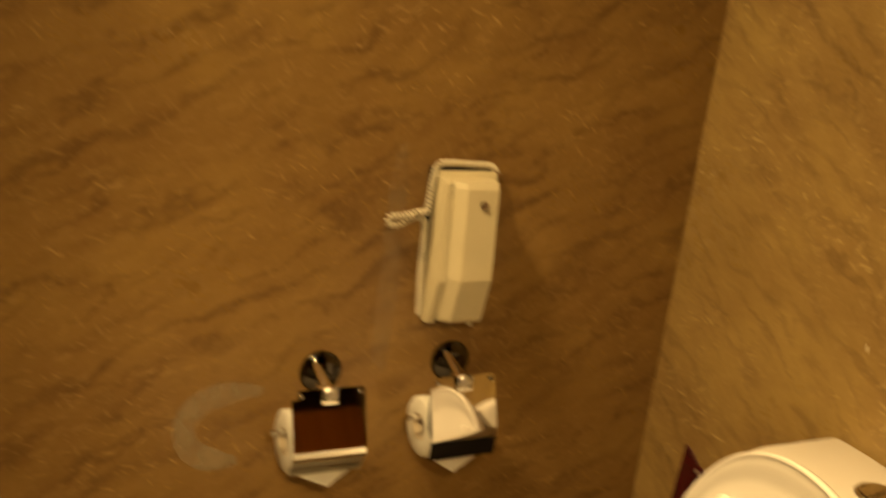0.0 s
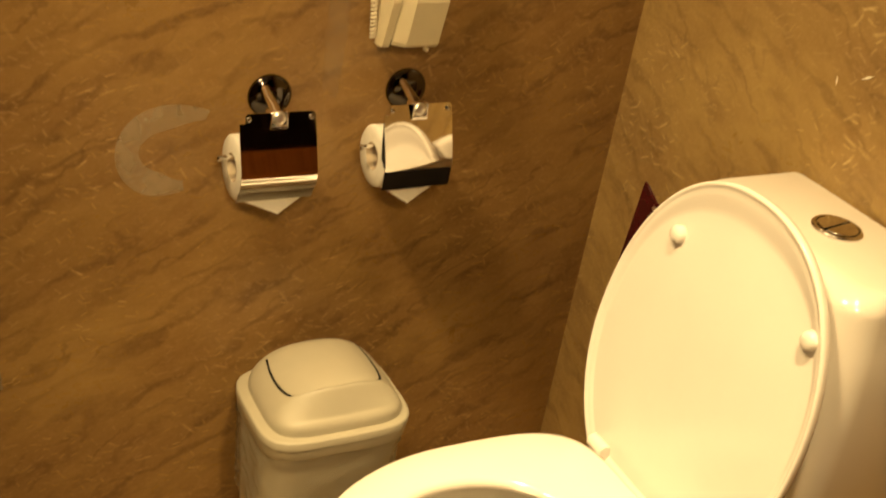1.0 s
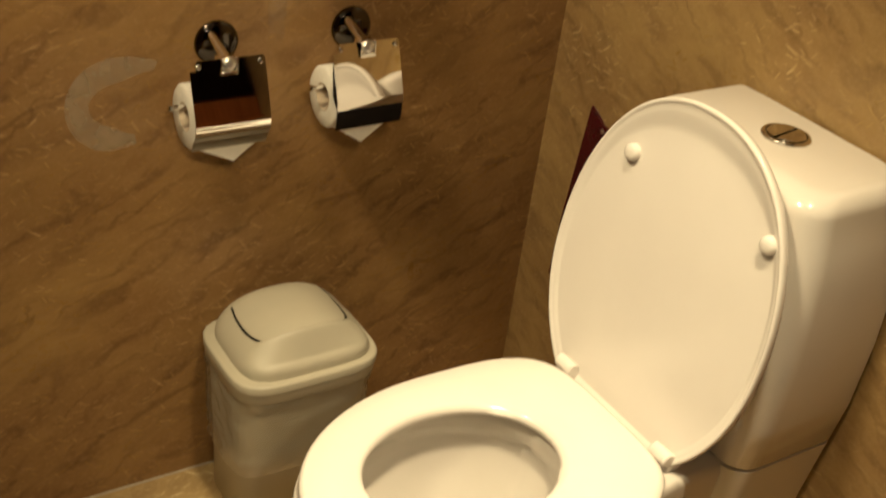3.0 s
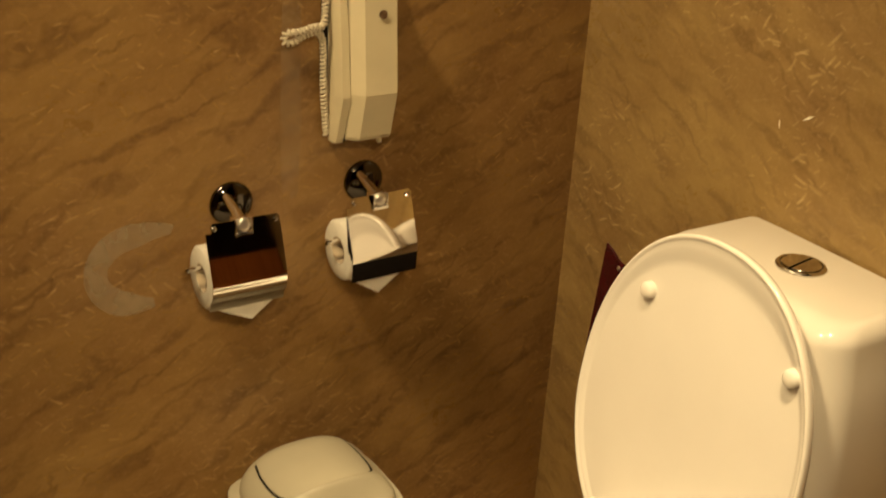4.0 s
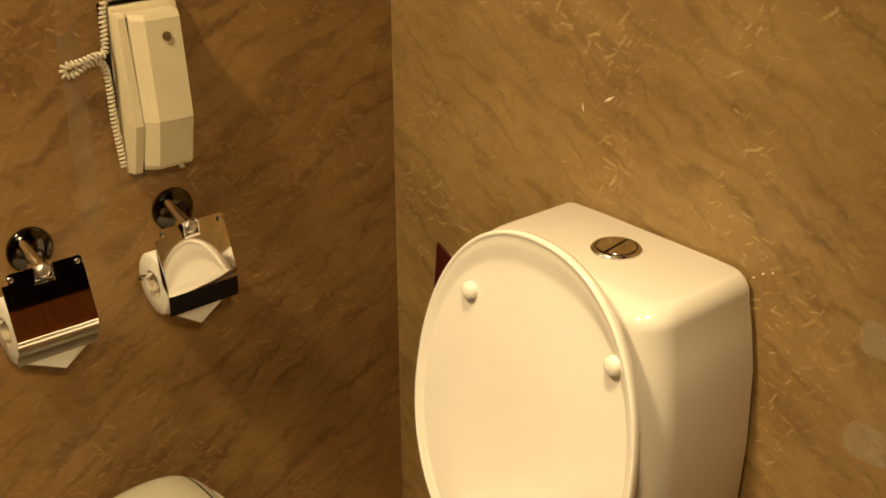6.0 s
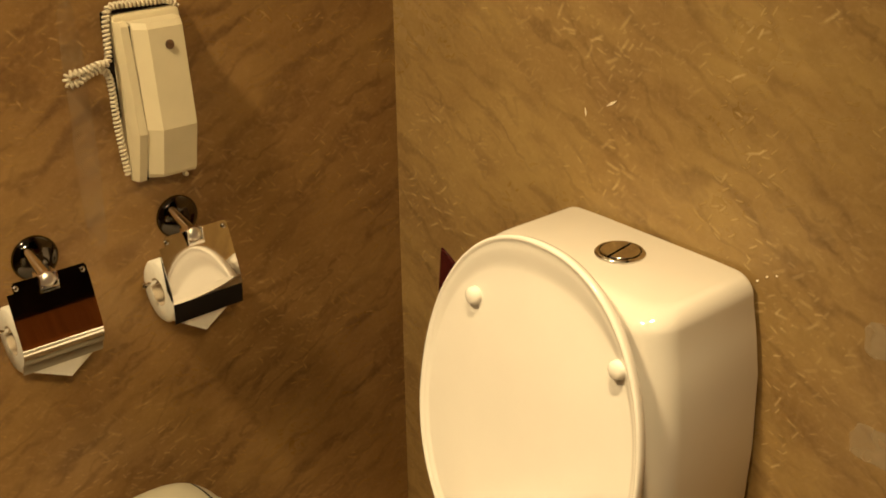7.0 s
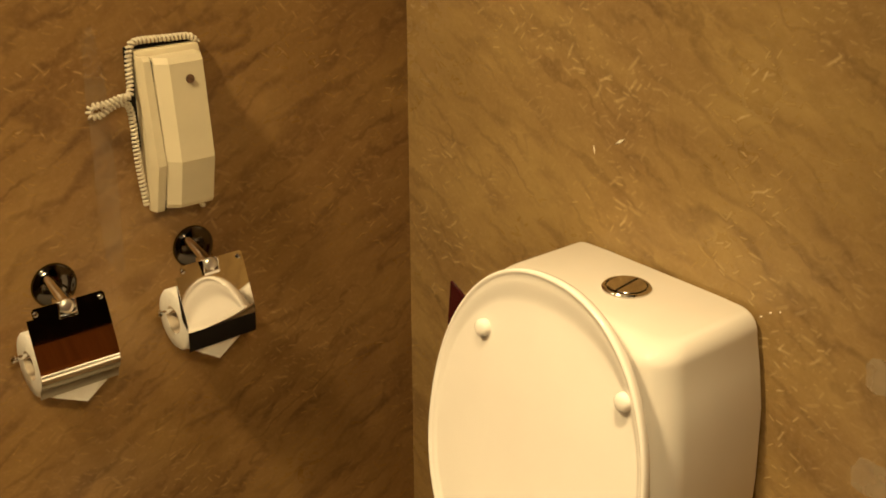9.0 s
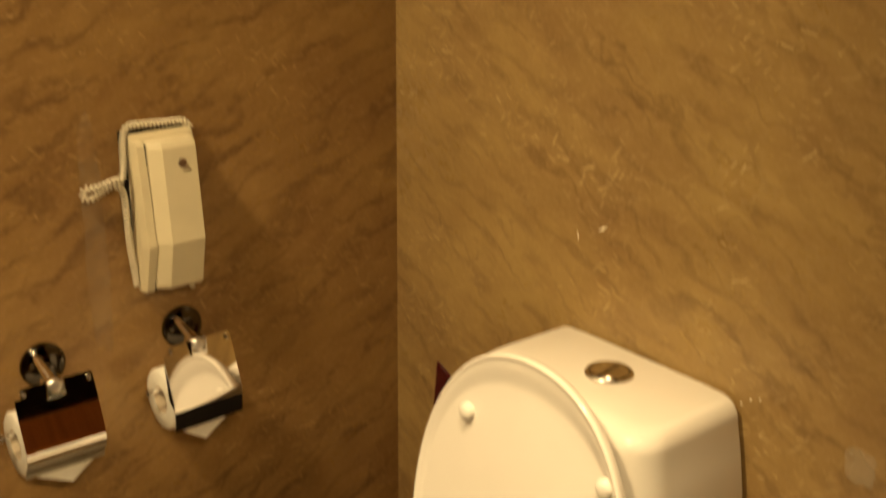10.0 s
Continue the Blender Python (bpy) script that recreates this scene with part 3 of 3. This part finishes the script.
# ---- toilet paper holders ----
def paper_holder(x, z, group, label, tail, dark_lip, blackened, turn=(0.0, 0.0)):
    h = thing("toilet_paper_holder", (x, 0, z), label, "paper holder", group)
    bm = bmesh.new()
    turned(bm, [(0.0315, 0.0), (0.0318, 0.003), (0.0305, 0.0055), (0.027, 0.0085), (0.021, 0.0115), (0.014, 0.0135), (0.007, 0.0145)], (0, 0, 0), (0, -1, 0), 40)
    part("rosette", bm, DARK_CHROME, h, "round smoky chrome wall plate", 70)
    ox = -0.013
    bm = bmesh.new()
    tube(bm, [(-0.010, -0.009, 0.013), (-0.0105, -0.022, 0.011), (ox + 0.001, -0.066, 0.002), (ox, -0.076, 0.001)], [0.0078, 0.0070, 0.0072, 0.0076], 14)
    arm = part("arm", bm, CHROME, h, "chrome arm with a round end")
    bm = bmesh.new()
    turned(bm, [(0.0088, -0.003), (0.0094, 0.0), (0.0092, 0.0025), (0.0082, 0.0036), (0.0045, 0.0042)], (ox, -0.077, 0.001), (-0.12, -1, 0.28), 26)
    part("end_cap", bm, SATIN, arm, "bright round end cap")
    bm = bmesh.new()
    for k in (-1, 1):
        box(bm, (ox + k * 0.0112 - 0.0012, -0.080, -0.012), (ox + k * 0.0112 + 0.0012, -0.058, 0.009), 0.0008, 1)
    box(bm, (ox - 0.0124, -0.0815, -0.0135), (ox + 0.0124, -0.0785, -0.0085), 0.0008, 1)
    part("clevis", bm, CHROME, h, "chrome fork that holds the cover")
    # cover: leaning plate with a rolled lower edge; its top corners are notched
    flat = [(-0.07565, -0.006), (-0.07650, -0.0083), (-0.09850, -0.0687), (-0.09900, -0.0701)]
    lip = []
    for k in range(1, 17):
        a = radians(-20 + 6.2 * k)
        lip.append((-0.0990 + 0.0135 * (math.cos(radians(-20)) - math.cos(a)) * 0.9, -0.0701 - 0.024 * (math.sin(a) - math.sin(radians(-20)))))
    bm = bmesh.new()

    def plate(front, x0, x1):
        back = [(y + 0.0010, zz) for y, zz in reversed(front)]
        loft(bm, [[(x, y, zz) for y, zz in front + back] for x in (x0, x1)])

    cut = len(lip) - dark_lip
    plate(flat + lip[:cut], ox - 0.054, ox + 0.054)
    plate([(-0.0720, 0.004), (-0.07565, -0.006)], ox - 0.045, ox + 0.0535)
    plate([(-0.0712, 0.0062), (-0.0720, 0.004)], ox - 0.043, ox + 0.0515)
    pivot = Matrix.Translation((ox, -0.0765, -0.008))
    set_turn = pivot @ pose(0, 0, 0, turn[0], 0, turn[1]) @ pivot.inverted()
    bm.transform(set_turn)
    cover = part("cover", bm, CHROME, h, "mirror-polished chrome cover with a rolled edge", 11)
    # the lip's black and grey stand in for dark reflections in the chrome
    bm = bmesh.new()
    y0, z0 = lip[cut - 1]
    plate([(y0, z0), (y0 - 0.0003, z0 - 0.010), (y0 + 0.0004, z0 - 0.022), (y0 + 0.0016, z0 - 0.030)] if blackened else lip[cut - 1:] + [(lip[-1][0] + 0.002, lip[-1][1] - 0.008), (lip[-1][0] + 0.005, lip[-1][1] - 0.015)], ox - 0.054, ox + 0.054)
    bm.transform(set_turn)
    part("lower_lip", bm, BLACK if blackened else LIP_METAL, cover, "turned-in lower lip, blackened for a dark reflection" if blackened else "turned-in lower lip, greyed in place of its reflection", 11)
    for k in (-0.041, 0.047):
        bm = bmesh.new()
        turned(bm, [(0.0036, 0.0), (0.0036, 0.0012), (0.0026, 0.0020), (0.001, 0.0022)], (ox + k, -0.0742, -0.0005), (0, -0.94, 0.34), 16)
        part("rivet", bm, BUTTON_METAL, cover, "small dark metal rivet")
    if blackened:
        # black sliver for the shade in the gap between cover and roll
        bm = bmesh.new()
        pts = [(-0.0790, -0.016), (-0.0984, -0.0690), (-0.0985, -0.078), (-0.0870, -0.0660)]
        loft(bm, [[(ox - 0.0540 - d, y + 0.0006, zz) for y, zz in pts] for d in (0.0, 0.0008)])
        part("side_shade", bm, BLACK, cover, "black sheet standing in for the shade between cover and roll")
    # roll on its rod
    ry, rz, rr = -0.0485, -0.082, 0.0450
    bm = bmesh.new()
    prof_r = [(0.0205, -0.051), (rr - 0.003, -0.051), (rr, -0.048), (rr, 0.048), (rr - 0.003, 0.051), (0.0205, 0.051), (0.0205, -0.051)]
    rows = [[(ox + hh, ry + r2 * math.cos(2 * math.pi * k / 48), rz + r2 * math.sin(2 * math.pi * k / 48) * (1 + 0.010 * math.sin(k * 0.26))) for k in range(48)] for r2, hh in prof_r]
    loft(bm, rows, False, False)
    part("paper_roll", bm, PAPER, h, "white toilet paper roll", 50)
    bm = bmesh.new()
    rows = [[(ox + hh, ry + r2 * math.cos(2 * math.pi * k / 32), rz + r2 * math.sin(2 * math.pi * k / 32)) for k in range(32)] for r2, hh in ((0.0203, -0.0508), (0.0203, 0.0508), (0.0192, 0.0508), (0.0192, -0.0508))]
    loft(bm, rows + [rows[0]], False, False)
    part("core", bm, CARD, h, "brown card core", 50)
    bm = bmesh.new()
    dz = 0.0150
    tube(bm, spline([(ox - 0.069, ry, rz + dz), (ox - 0.05, ry, rz + dz), (ox + 0.05, ry, rz + dz), (ox + 0.058, ry, rz + dz + 0.002), (ox + 0.061, ry, rz + dz + 0.012), (ox + 0.058, ry, rz + 0.050),
                     (ox + 0.045, ry - 0.004, rz + 0.066), (ox + 0.012, ry - 0.012, 0.0)], 6), 0.0038, 10)
    turned(bm, [(0.0038, 0), (0.0052, 0.0015), (0.0052, 0.005), (0.0035, 0.0068)], (ox - 0.067, ry, rz + dz), (-1, 0, 0.12), 16)
    part("rod", bm, CHROME, h, "bent chrome rod")
    # folded end of the paper
    bm = bmesh.new()
    ty = -0.0895
    pts = [(ox - 0.047, ty, rz - 0.012), (ox + 0.047, ty, rz - 0.012), (ox + 0.046, ty + 0.012, rz - 0.036), (tail[0], ty + 0.010, tail[1]), (ox - 0.046, ty + 0.012, rz - 0.036)]
    loft(bm, [pts, [(a, b2 + 0.0008, c) for a, b2, c in pts]])
    part("paper_end", bm, PAPER, h, "paper end folded to a point")
    return h


HOLDERS = "pair of paper holders"
paper_holder(-0.608, 0.766, HOLDERS, "chrome paper holder with mirror cover and roll beside a glue mark", (-0.004, -0.144), 8, False)
paper_holder(-0.399, 0.768, HOLDERS, "chrome paper holder with mirror cover and roll below the telephone", (-0.012, -0.148), 11, True, (0.7, 1.5))

# ---- wall telephone ----
PX, PZ = -0.420, 0.835
phone = thing("wall_telephone", (PX, 0, PZ), "cream plastic wall telephone with handset hung up and coiled cord", "telephone")


def column(bm, sections):
    """A body from sections at heights: (z, [(x, y), ...])."""
    return loft(bm, [[(x - PX, y, z - PZ) for x, y in pts] for z, pts in sections])


bm = bmesh.new()
column(bm, [(0.848, [(-0.464, 0), (-0.370, 0), (-0.372, -0.020), (-0.464, -0.020)]), (1.062, [(-0.464, 0), (-0.368, 0), (-0.370, -0.020), (-0.464, -0.020)]),
            (1.068, [(-0.464, 0), (-0.370, 0), (-0.372, -0.016), (-0.464, -0.016)])])
bmesh.ops.bevel(bm, geom=bm.edges[:], offset=0.002, segments=2, affect="EDGES")
part("base", bm, PHONE_PLASTIC, phone, "cream wall base")
bm = bmesh.new()


def left_strip(z, yf, xr):
    return (z, [(-0.4645, -0.012), (-0.4645, -yf * 0.62), (-0.4615, -yf), (xr, -yf), (xr, -0.012)])


column(bm, [left_strip(0.844, 0.030, -0.4505), left_strip(0.851, 0.034, -0.4505), left_strip(0.915, 0.051, -0.4500), left_strip(1.00, 0.041, -0.4505), left_strip(1.056, 0.034, -0.4510), left_strip(1.061, 0.029, -0.4510)])
bmesh.ops.bevel(bm, geom=[e for e in bm.edges if e.calc_face_angle(0) > 0.12], offset=0.0018, segments=2, affect="EDGES")
part("cradle", bm, PHONE_PLASTIC, phone, "cream cradle beside the handset", 50, 0.0002)
bm = bmesh.new()


def hs(z, yf, xl=-0.4488, xr=-0.3815, cut=0.0150):
    return (z, [(xl, -0.022), (xl, -yf * 0.74), (xl + cut, -yf), (xr - 0.003, -yf), (xr, -yf + 0.006), (xr, -0.022)])


column(bm, [hs(0.849, 0.046), hs(0.855, 0.051), hs(0.920, 0.0655), hs(1.052, 0.053), hs(1.060, 0.048)])
bmesh.ops.bevel(bm, geom=[e for e in bm.edges if e.calc_face_angle(0) > 0.15], offset=0.0032, segments=3, affect="EDGES")
handset = part("handset", bm, PHONE_PLASTIC, phone, "cream handset with a creased front", 50, 0.0002)
bm = bmesh.new()
turned(bm, [(0.0062, 0), (0.0062, 0.0010), (0.0054, 0.0014), (0.0054, 0.0006), (0.002, 0.0006)], (-0.4075 - PX, -0.0575, 1.030 - PZ), (0, -1, 0.08), 24)
part("badge", bm, make_plain("brown_badge", (0.15, 0.085, 0.045), 0.4, 200, 0.5), handset, "small round brown badge")
# black strip fills the gap in place of its shade
bm = bmesh.new()
box(bm, (-0.4501 - PX, -0.034, 0.846 - PZ), (-0.4487 - PX, -0.015, 1.056 - PZ))
part("seam", bm, BLACK, phone, "black strip for the shade in the gap between cradle and handset")
bm = bmesh.new()
box(bm, (-0.402 - PX, -0.048, 0.8425 - PZ), (-0.396 - PX, -0.040, 0.848 - PZ), 0.001, 1)
part("clip", bm, PHONE_PLASTIC, phone)


# black plate added for the shade between cord and base
bm = bmesh.new()
box(bm, (-0.4735 - PX, -0.006, 0.930 - PZ), (-0.3715 - PX, -0.0005, 1.0725 - PZ), 0.002, 2)
part("cord_shade_plate", bm, BLACK, phone, "black plate standing in for the shade between cord and base")


def coil(pts, radius, wire, pitch):
    """A coiled cord along a smooth line."""
    line = spline(pts, 12)
    dist, total = [0.0], 0.0
    for a, b2 in zip(line, line[1:]):
        total += (b2 - a).length
        dist.append(total)
    out, up, k = [], None, 0
    n = int(total / pitch * 9)
    for i in range(n + 1):
        s = total * i / n
        while k < len(line) - 2 and dist[k + 1] < s:
            k += 1
        f = (s - dist[k]) / max(1e-9, dist[k + 1] - dist[k])
        p, d = line[k].lerp(line[k + 1], f), (line[k + 1] - line[k]).normalized()
        up = (up - d * up.dot(d)).normalized() if up is not None else d.orthogonal().normalized()
        a = 2 * math.pi * s / pitch
        out.append(p + radius * (math.cos(a) * up + math.sin(a) * d.cross(up)))
    bm = bmesh.new()
    tube(bm, out, wire, 6)
    return bm


def cp(x, y, z):
    return (x - PX, y, z - PZ)


cord = part("cord", coil([cp(-0.467, -0.012, 0.851), cp(-0.4700, -0.014, 0.872), cp(-0.4745, -0.015, 0.92), cp(-0.4765, -0.017, 0.965), cp(-0.480, -0.020, 0.992), cp(-0.488, -0.021, 1.003),
                          cp(-0.505, -0.019, 1.000), cp(-0.522, -0.015, 0.990), cp(-0.533, -0.013, 0.992), cp(-0.531, -0.015, 1.003), cp(-0.515, -0.022, 1.006), cp(-0.495, -0.026, 1.012),
                          cp(-0.480, -0.022, 1.012), cp(-0.4735, -0.014, 1.028), cp(-0.4715, -0.012, 1.055), cp(-0.466, -0.011, 1.0755), cp(-0.452, -0.010, 1.0795), cp(-0.41, -0.010, 1.0775),
                          cp(-0.380, -0.010, 1.0755), cp(-0.370, -0.012, 1.066)], 0.0036, 0.0020, 0.0058), CORD_PLASTIC, phone, "cream coiled cord, tangled in a knot")

# ---- things on the walls ----
bm = bmesh.new()
pts = [(-0.115, 0.640), (-0.128, 0.633), (-0.150, 0.618), (-0.185, 0.612), (-0.265, 0.610), (-0.265, 0.300), (-0.090, 0.300), (-0.096, 0.42)]
loft(bm, [[(-0.001, y, z) for y, z in pts], [(-0.007, y, z) for y, z in pts]])
bmesh.ops.bevel(bm, geom=bm.edges[:], offset=0.0015, segments=2, affect="EDGES")
panel = thing("wall_panel", (0, 0, 0), "glossy dark maroon panel screwed low on the stone wall", "panel")
part("board", bm, MAROON, panel)
bm = bmesh.new()
turned(bm, [(0.0042, 0.0), (0.0042, 0.001), (0.0034, 0.0022), (0.0012, 0.0028)], (-0.0065, -0.153, 0.610), (-1, 0, 0), 18)
part("screw", bm, SATIN, panel, "bright domed screw head")


def arc_mark(name, cx, cz, label):
    """A C-shaped band of old glue on the north wall."""
    bm = bmesh.new()
    prev = None
    n = 34
    for i in range(n + 1):
        f = i / n
        a = radians(72 + 206 * f)
        w = (0.0155 + 0.003 * math.sin(f * 9)) * (0.45 + 0.55 * min(1.0, 6 * f, 6 * (1 - f)))
        row = []
        for k in (-1, 1):
            r = 0.054 + k * w
            row.append((cx + r * 1.28 * math.cos(a) + (0.018 if f < 0.25 else 0) * (0.25 - f) * 4, -0.0012, cz + r * 1.0 * math.sin(a)))
        row = [bm.verts.new(p) for p in row]
        if prev:
            bm.faces.new((prev[0], prev[1], row[1], row[0]))
        prev = row
    ob = new(name, finish(name, bm, RESIDUE))
    return tagged(ob, label, "glue mark")


arc_mark("glue_mark", -0.733, 0.690, "pale C-shaped mark of dried glue on the stone wall")


def smear(name, axis, cu, cv, hu, hv, seed, mat=RESIDUE, label="small pale square patch of dried glue on stone"):
    """A ragged small patch of old glue."""
    rr = random.Random(seed)
    bm = bmesh.new()
    pts = []
    for i in range(28):
        a = 2 * math.pi * i / 28
        c, s = math.cos(a), math.sin(a)
        k = (abs(c) ** 4 + abs(s) ** 4) ** -0.25 * rr.uniform(0.9, 1.06)
        u, v = cu + hu * c * k, cv + hv * s * k
        pts.append((-0.0012, u, v) if axis == "x" else (u, -0.0012, v))
    bm.faces.new([bm.verts.new(p) for p in pts])
    return tagged(new(name, finish(name, bm, mat)), label, "glue mark")


smear("glue_patch", "x", -0.868, 0.781, 0.020, 0.022, 1)
smear("glue_patch", "x", -0.880, 0.650, 0.030, 0.024, 2)
smear("glue_patch", "y", -0.990, 0.345, 0.020, 0.022, 3)
smear("glue_trace", "y", -0.517, 0.930, 0.016, 0.170, 4, FAINT, "faint tall trace of old glue on the stone wall")



def scratch(y0, z0, y1, z1, width):
    """A short pale sliver on the east wall, a painted glint of the lamps."""
    d = Vector((y1 - y0, z1 - z0)).normalized() * width
    mid = ((y0 + y1) / 2, (z0 + z1) / 2)
    pts = [(y0, z0), (mid[0] + d.y, mid[1] - d.x), (y1, z1), (mid[0] - d.y, mid[1] + d.x)]
    bm = bmesh.new()
    loft(bm, [[(-0.0002, y, z) for y, z in pts], [(-0.0010, mid[0] + (y - mid[0]) * 0.9, mid[1] + (z - mid[1]) * 0.9) for y, z in pts]])
    return tagged(new("scratch", finish("scratch", bm, GLINT)), "short whitish glint painted on the polished stone wall", "scratch", "scratches")


# pale colour that stands in for lamp highlights on the polish
GLINT = make_plain("pale_glint", (0.86, 0.80, 0.66), 0.35, 200, 0.2)
scratch(-0.4495, 0.9520, -0.4675, 0.9635, 0.0020)
scratch(-0.4125, 0.9420, -0.4150, 0.9300, 0.0012)

# cluster of small painted highlights right of the tank
for y0, z0, y1, z1 in ((-0.7005, 0.794, -0.7055, 0.7965), (-0.7130, 0.8035, -0.7175, 0.8060), (-0.7270, 0.8100, -0.7300, 0.8112), (-0.6920, 0.7870, -0.6945, 0.7868)):
    scratch(y0, z0, y1, z1, 0.0012)

# pale sealant where the floor meets the wall, and along the corner
SEALANT = make_plain("pale_sealant", (0.46, 0.40, 0.30), 0.6, 40, 0.15)
bm = bmesh.new()
box(bm, (ROOM_X + 0.01, -0.0035, -0.004), (-0.004, -0.0003, 0.0025), 0.001, 1)
tagged(new("trim", finish("trim", bm, SEALANT)), "pale sealant line along the foot of the wall", "trim", kind="structure")

# ---- door, swung wide open beside the wardrobe ----
door = thing("door_1", pose(-0.62, -2.42, 0.0, 0, 0, 88), "orange-brown veneered door with dark lower half, standing open", "door", kind="structure")
for name, z0, z1, mat, lab in (("lower_leaf", 0.008, 1.166, DOOR_DARK, "near-black lower half"), ("upper_leaf", 1.168, 2.05, DOOR_ORANGE, "orange-brown veneer upper half")):
    bm = bmesh.new()
    box(bm, (0.0, 0.0, z0), (0.74, 0.042, z1), 0.002, 2)
    part(name, bm, mat, door, lab)
for k in (-1, 1):
    bm = bmesh.new()
    face = 0.042 if k > 0 else 0.0
    turned(bm, [(0.024, 0.0), (0.024, 0.006), (0.021, 0.009), (0.009, 0.010), (0.009, 0.040)], (0.68, face, 1.05), (0, k, 0), 28)
    tube(bm, spline([(0.68, face + k * 0.036, 1.05), (0.672, face + k * 0.046, 1.05), (0.65, face + k * 0.049, 1.05), (0.56, face + k * 0.048, 1.047)], 6), 0.0095, 14)
    part("door_handle", bm, SATIN, door, "bright satin lever handle")

# ---- made-up block along the east wall, behind the camera, seen only as a reflection ----
wardrobe = thing("wardrobe", (-0.002, -1.46, 0), "unseen dark and orange-brown block placed for the reflection in the paper holder", "wardrobe")
# height where the cover's reflection turns from orange to dark
REFLECTION_SPLIT = 1.050
for name, z0, z1, mat, lab in (("plinth", 0.0, 0.10, DOOR_DARK, "near-black wood"), ("upper_case", REFLECTION_SPLIT, 2.10, DOOR_DARK, "near-black wood"), ("lower_case", 0.102, REFLECTION_SPLIT - 0.002, DOOR_ORANGE, "orange-brown veneer")):
    bm = bmesh.new()
    box(bm, (-0.55, -1.80, z0), (0.0, 0.0, z1), 0.003, 2)
    part(name, bm, mat, wardrobe, lab)
for k in range(3):
    for z0, z1, mat, lab in ((0.12, REFLECTION_SPLIT - 0.02, DOOR_ORANGE, "orange-brown veneer"), (REFLECTION_SPLIT + 0.02, 2.08, DOOR_DARK, "near-black wood")):
        bm = bmesh.new()
        box(bm, (-0.570, -1.80 + k * 0.6 + 0.002, z0), (-0.551, -1.80 + (k + 1) * 0.6 - 0.002, z1), 0.002, 2)
        leaf = part("reflected_panel", bm, mat, wardrobe, lab)
        bm = bmesh.new()
        turned(bm, [(0.006, 0.0), (0.006, 0.012), (0.013, 0.018), (0.013, 0.024), (0.009, 0.027)], (-0.570, -1.80 + k * 0.6 + 0.06, 0.5 * (z0 + z1)), (-1, 0, 0), 20)
        part("knob", bm, CHROME, leaf, "chrome knob")

# ---- ceiling spots ----
for (sx, sy), *_ in SPOTS:
    sp = thing("ceiling_spot", (sx, sy, CEILING), "small round recessed warm ceiling spotlight", "ceiling light", "ceiling spots")
    bm = bmesh.new()
    rows = [[(r * math.cos(2 * math.pi * k / 32), r * math.sin(2 * math.pi * k / 32), z) for k in range(32)] for r, z in ((0.055, 0.0), (0.055, -0.003), (0.048, -0.006), (0.040, -0.004), (0.040, 0.0))]
    loft(bm, rows, False, False)
    part("trim_ring", bm, CHROME, sp)
    bm = bmesh.new()
    turned(bm, [(0.030, -0.001), (0.030, 0.002), (0.024, 0.0035), (0.008, 0.0045)], (0, 0, 0), (0, 0, -1), 24)
    part("lamp_face", bm, LAMP_GLOW, sp, "glowing warm lamp face")

# ---- stone slabs ----
NX = [0.0, -0.525, -1.125, -1.725, ROOM_X]
ZS = [0.0, 1.2, 2.4, CEILING]
for x1, x0 in zip(NX, NX[1:]):
    for z0, z1 in zip(ZS, ZS[1:]):
        slab(wall_north, (x0, 0, z0), (1, 0, 0), (0, 0, 1), x1 - x0, z1 - z0, (x0, z0))
EY = [0.0, -0.535, -1.135, -1.735, -2.335, -2.935, ROOM_Y]
for y1, y0 in zip(EY, EY[1:]):
    for z0, z1 in zip(ZS, ZS[1:]):
        slab(wall_east, (0, y1, z0), (0, -1, 0), (0, 0, 1), y1 - y0, z1 - z0, (3 + y1, z0 + 2), -1, STONE_EAST)
        slab(wall_west, (ROOM_X, y0, z0), (0, 1, 0), (0, 0, 1), y1 - y0, z1 - z0, (y0 + 20, z0))
for x1, x0 in zip(NX, NX[1:]):
    for y1, y0 in zip(EY, EY[1:]):
        slab(floor, (x0, y0, 0), (1, 0, 0), (0, 1, 0), x1 - x0, y1 - y0, (x0 + 11, y0 + 5), 1, STONE_FLOOR)
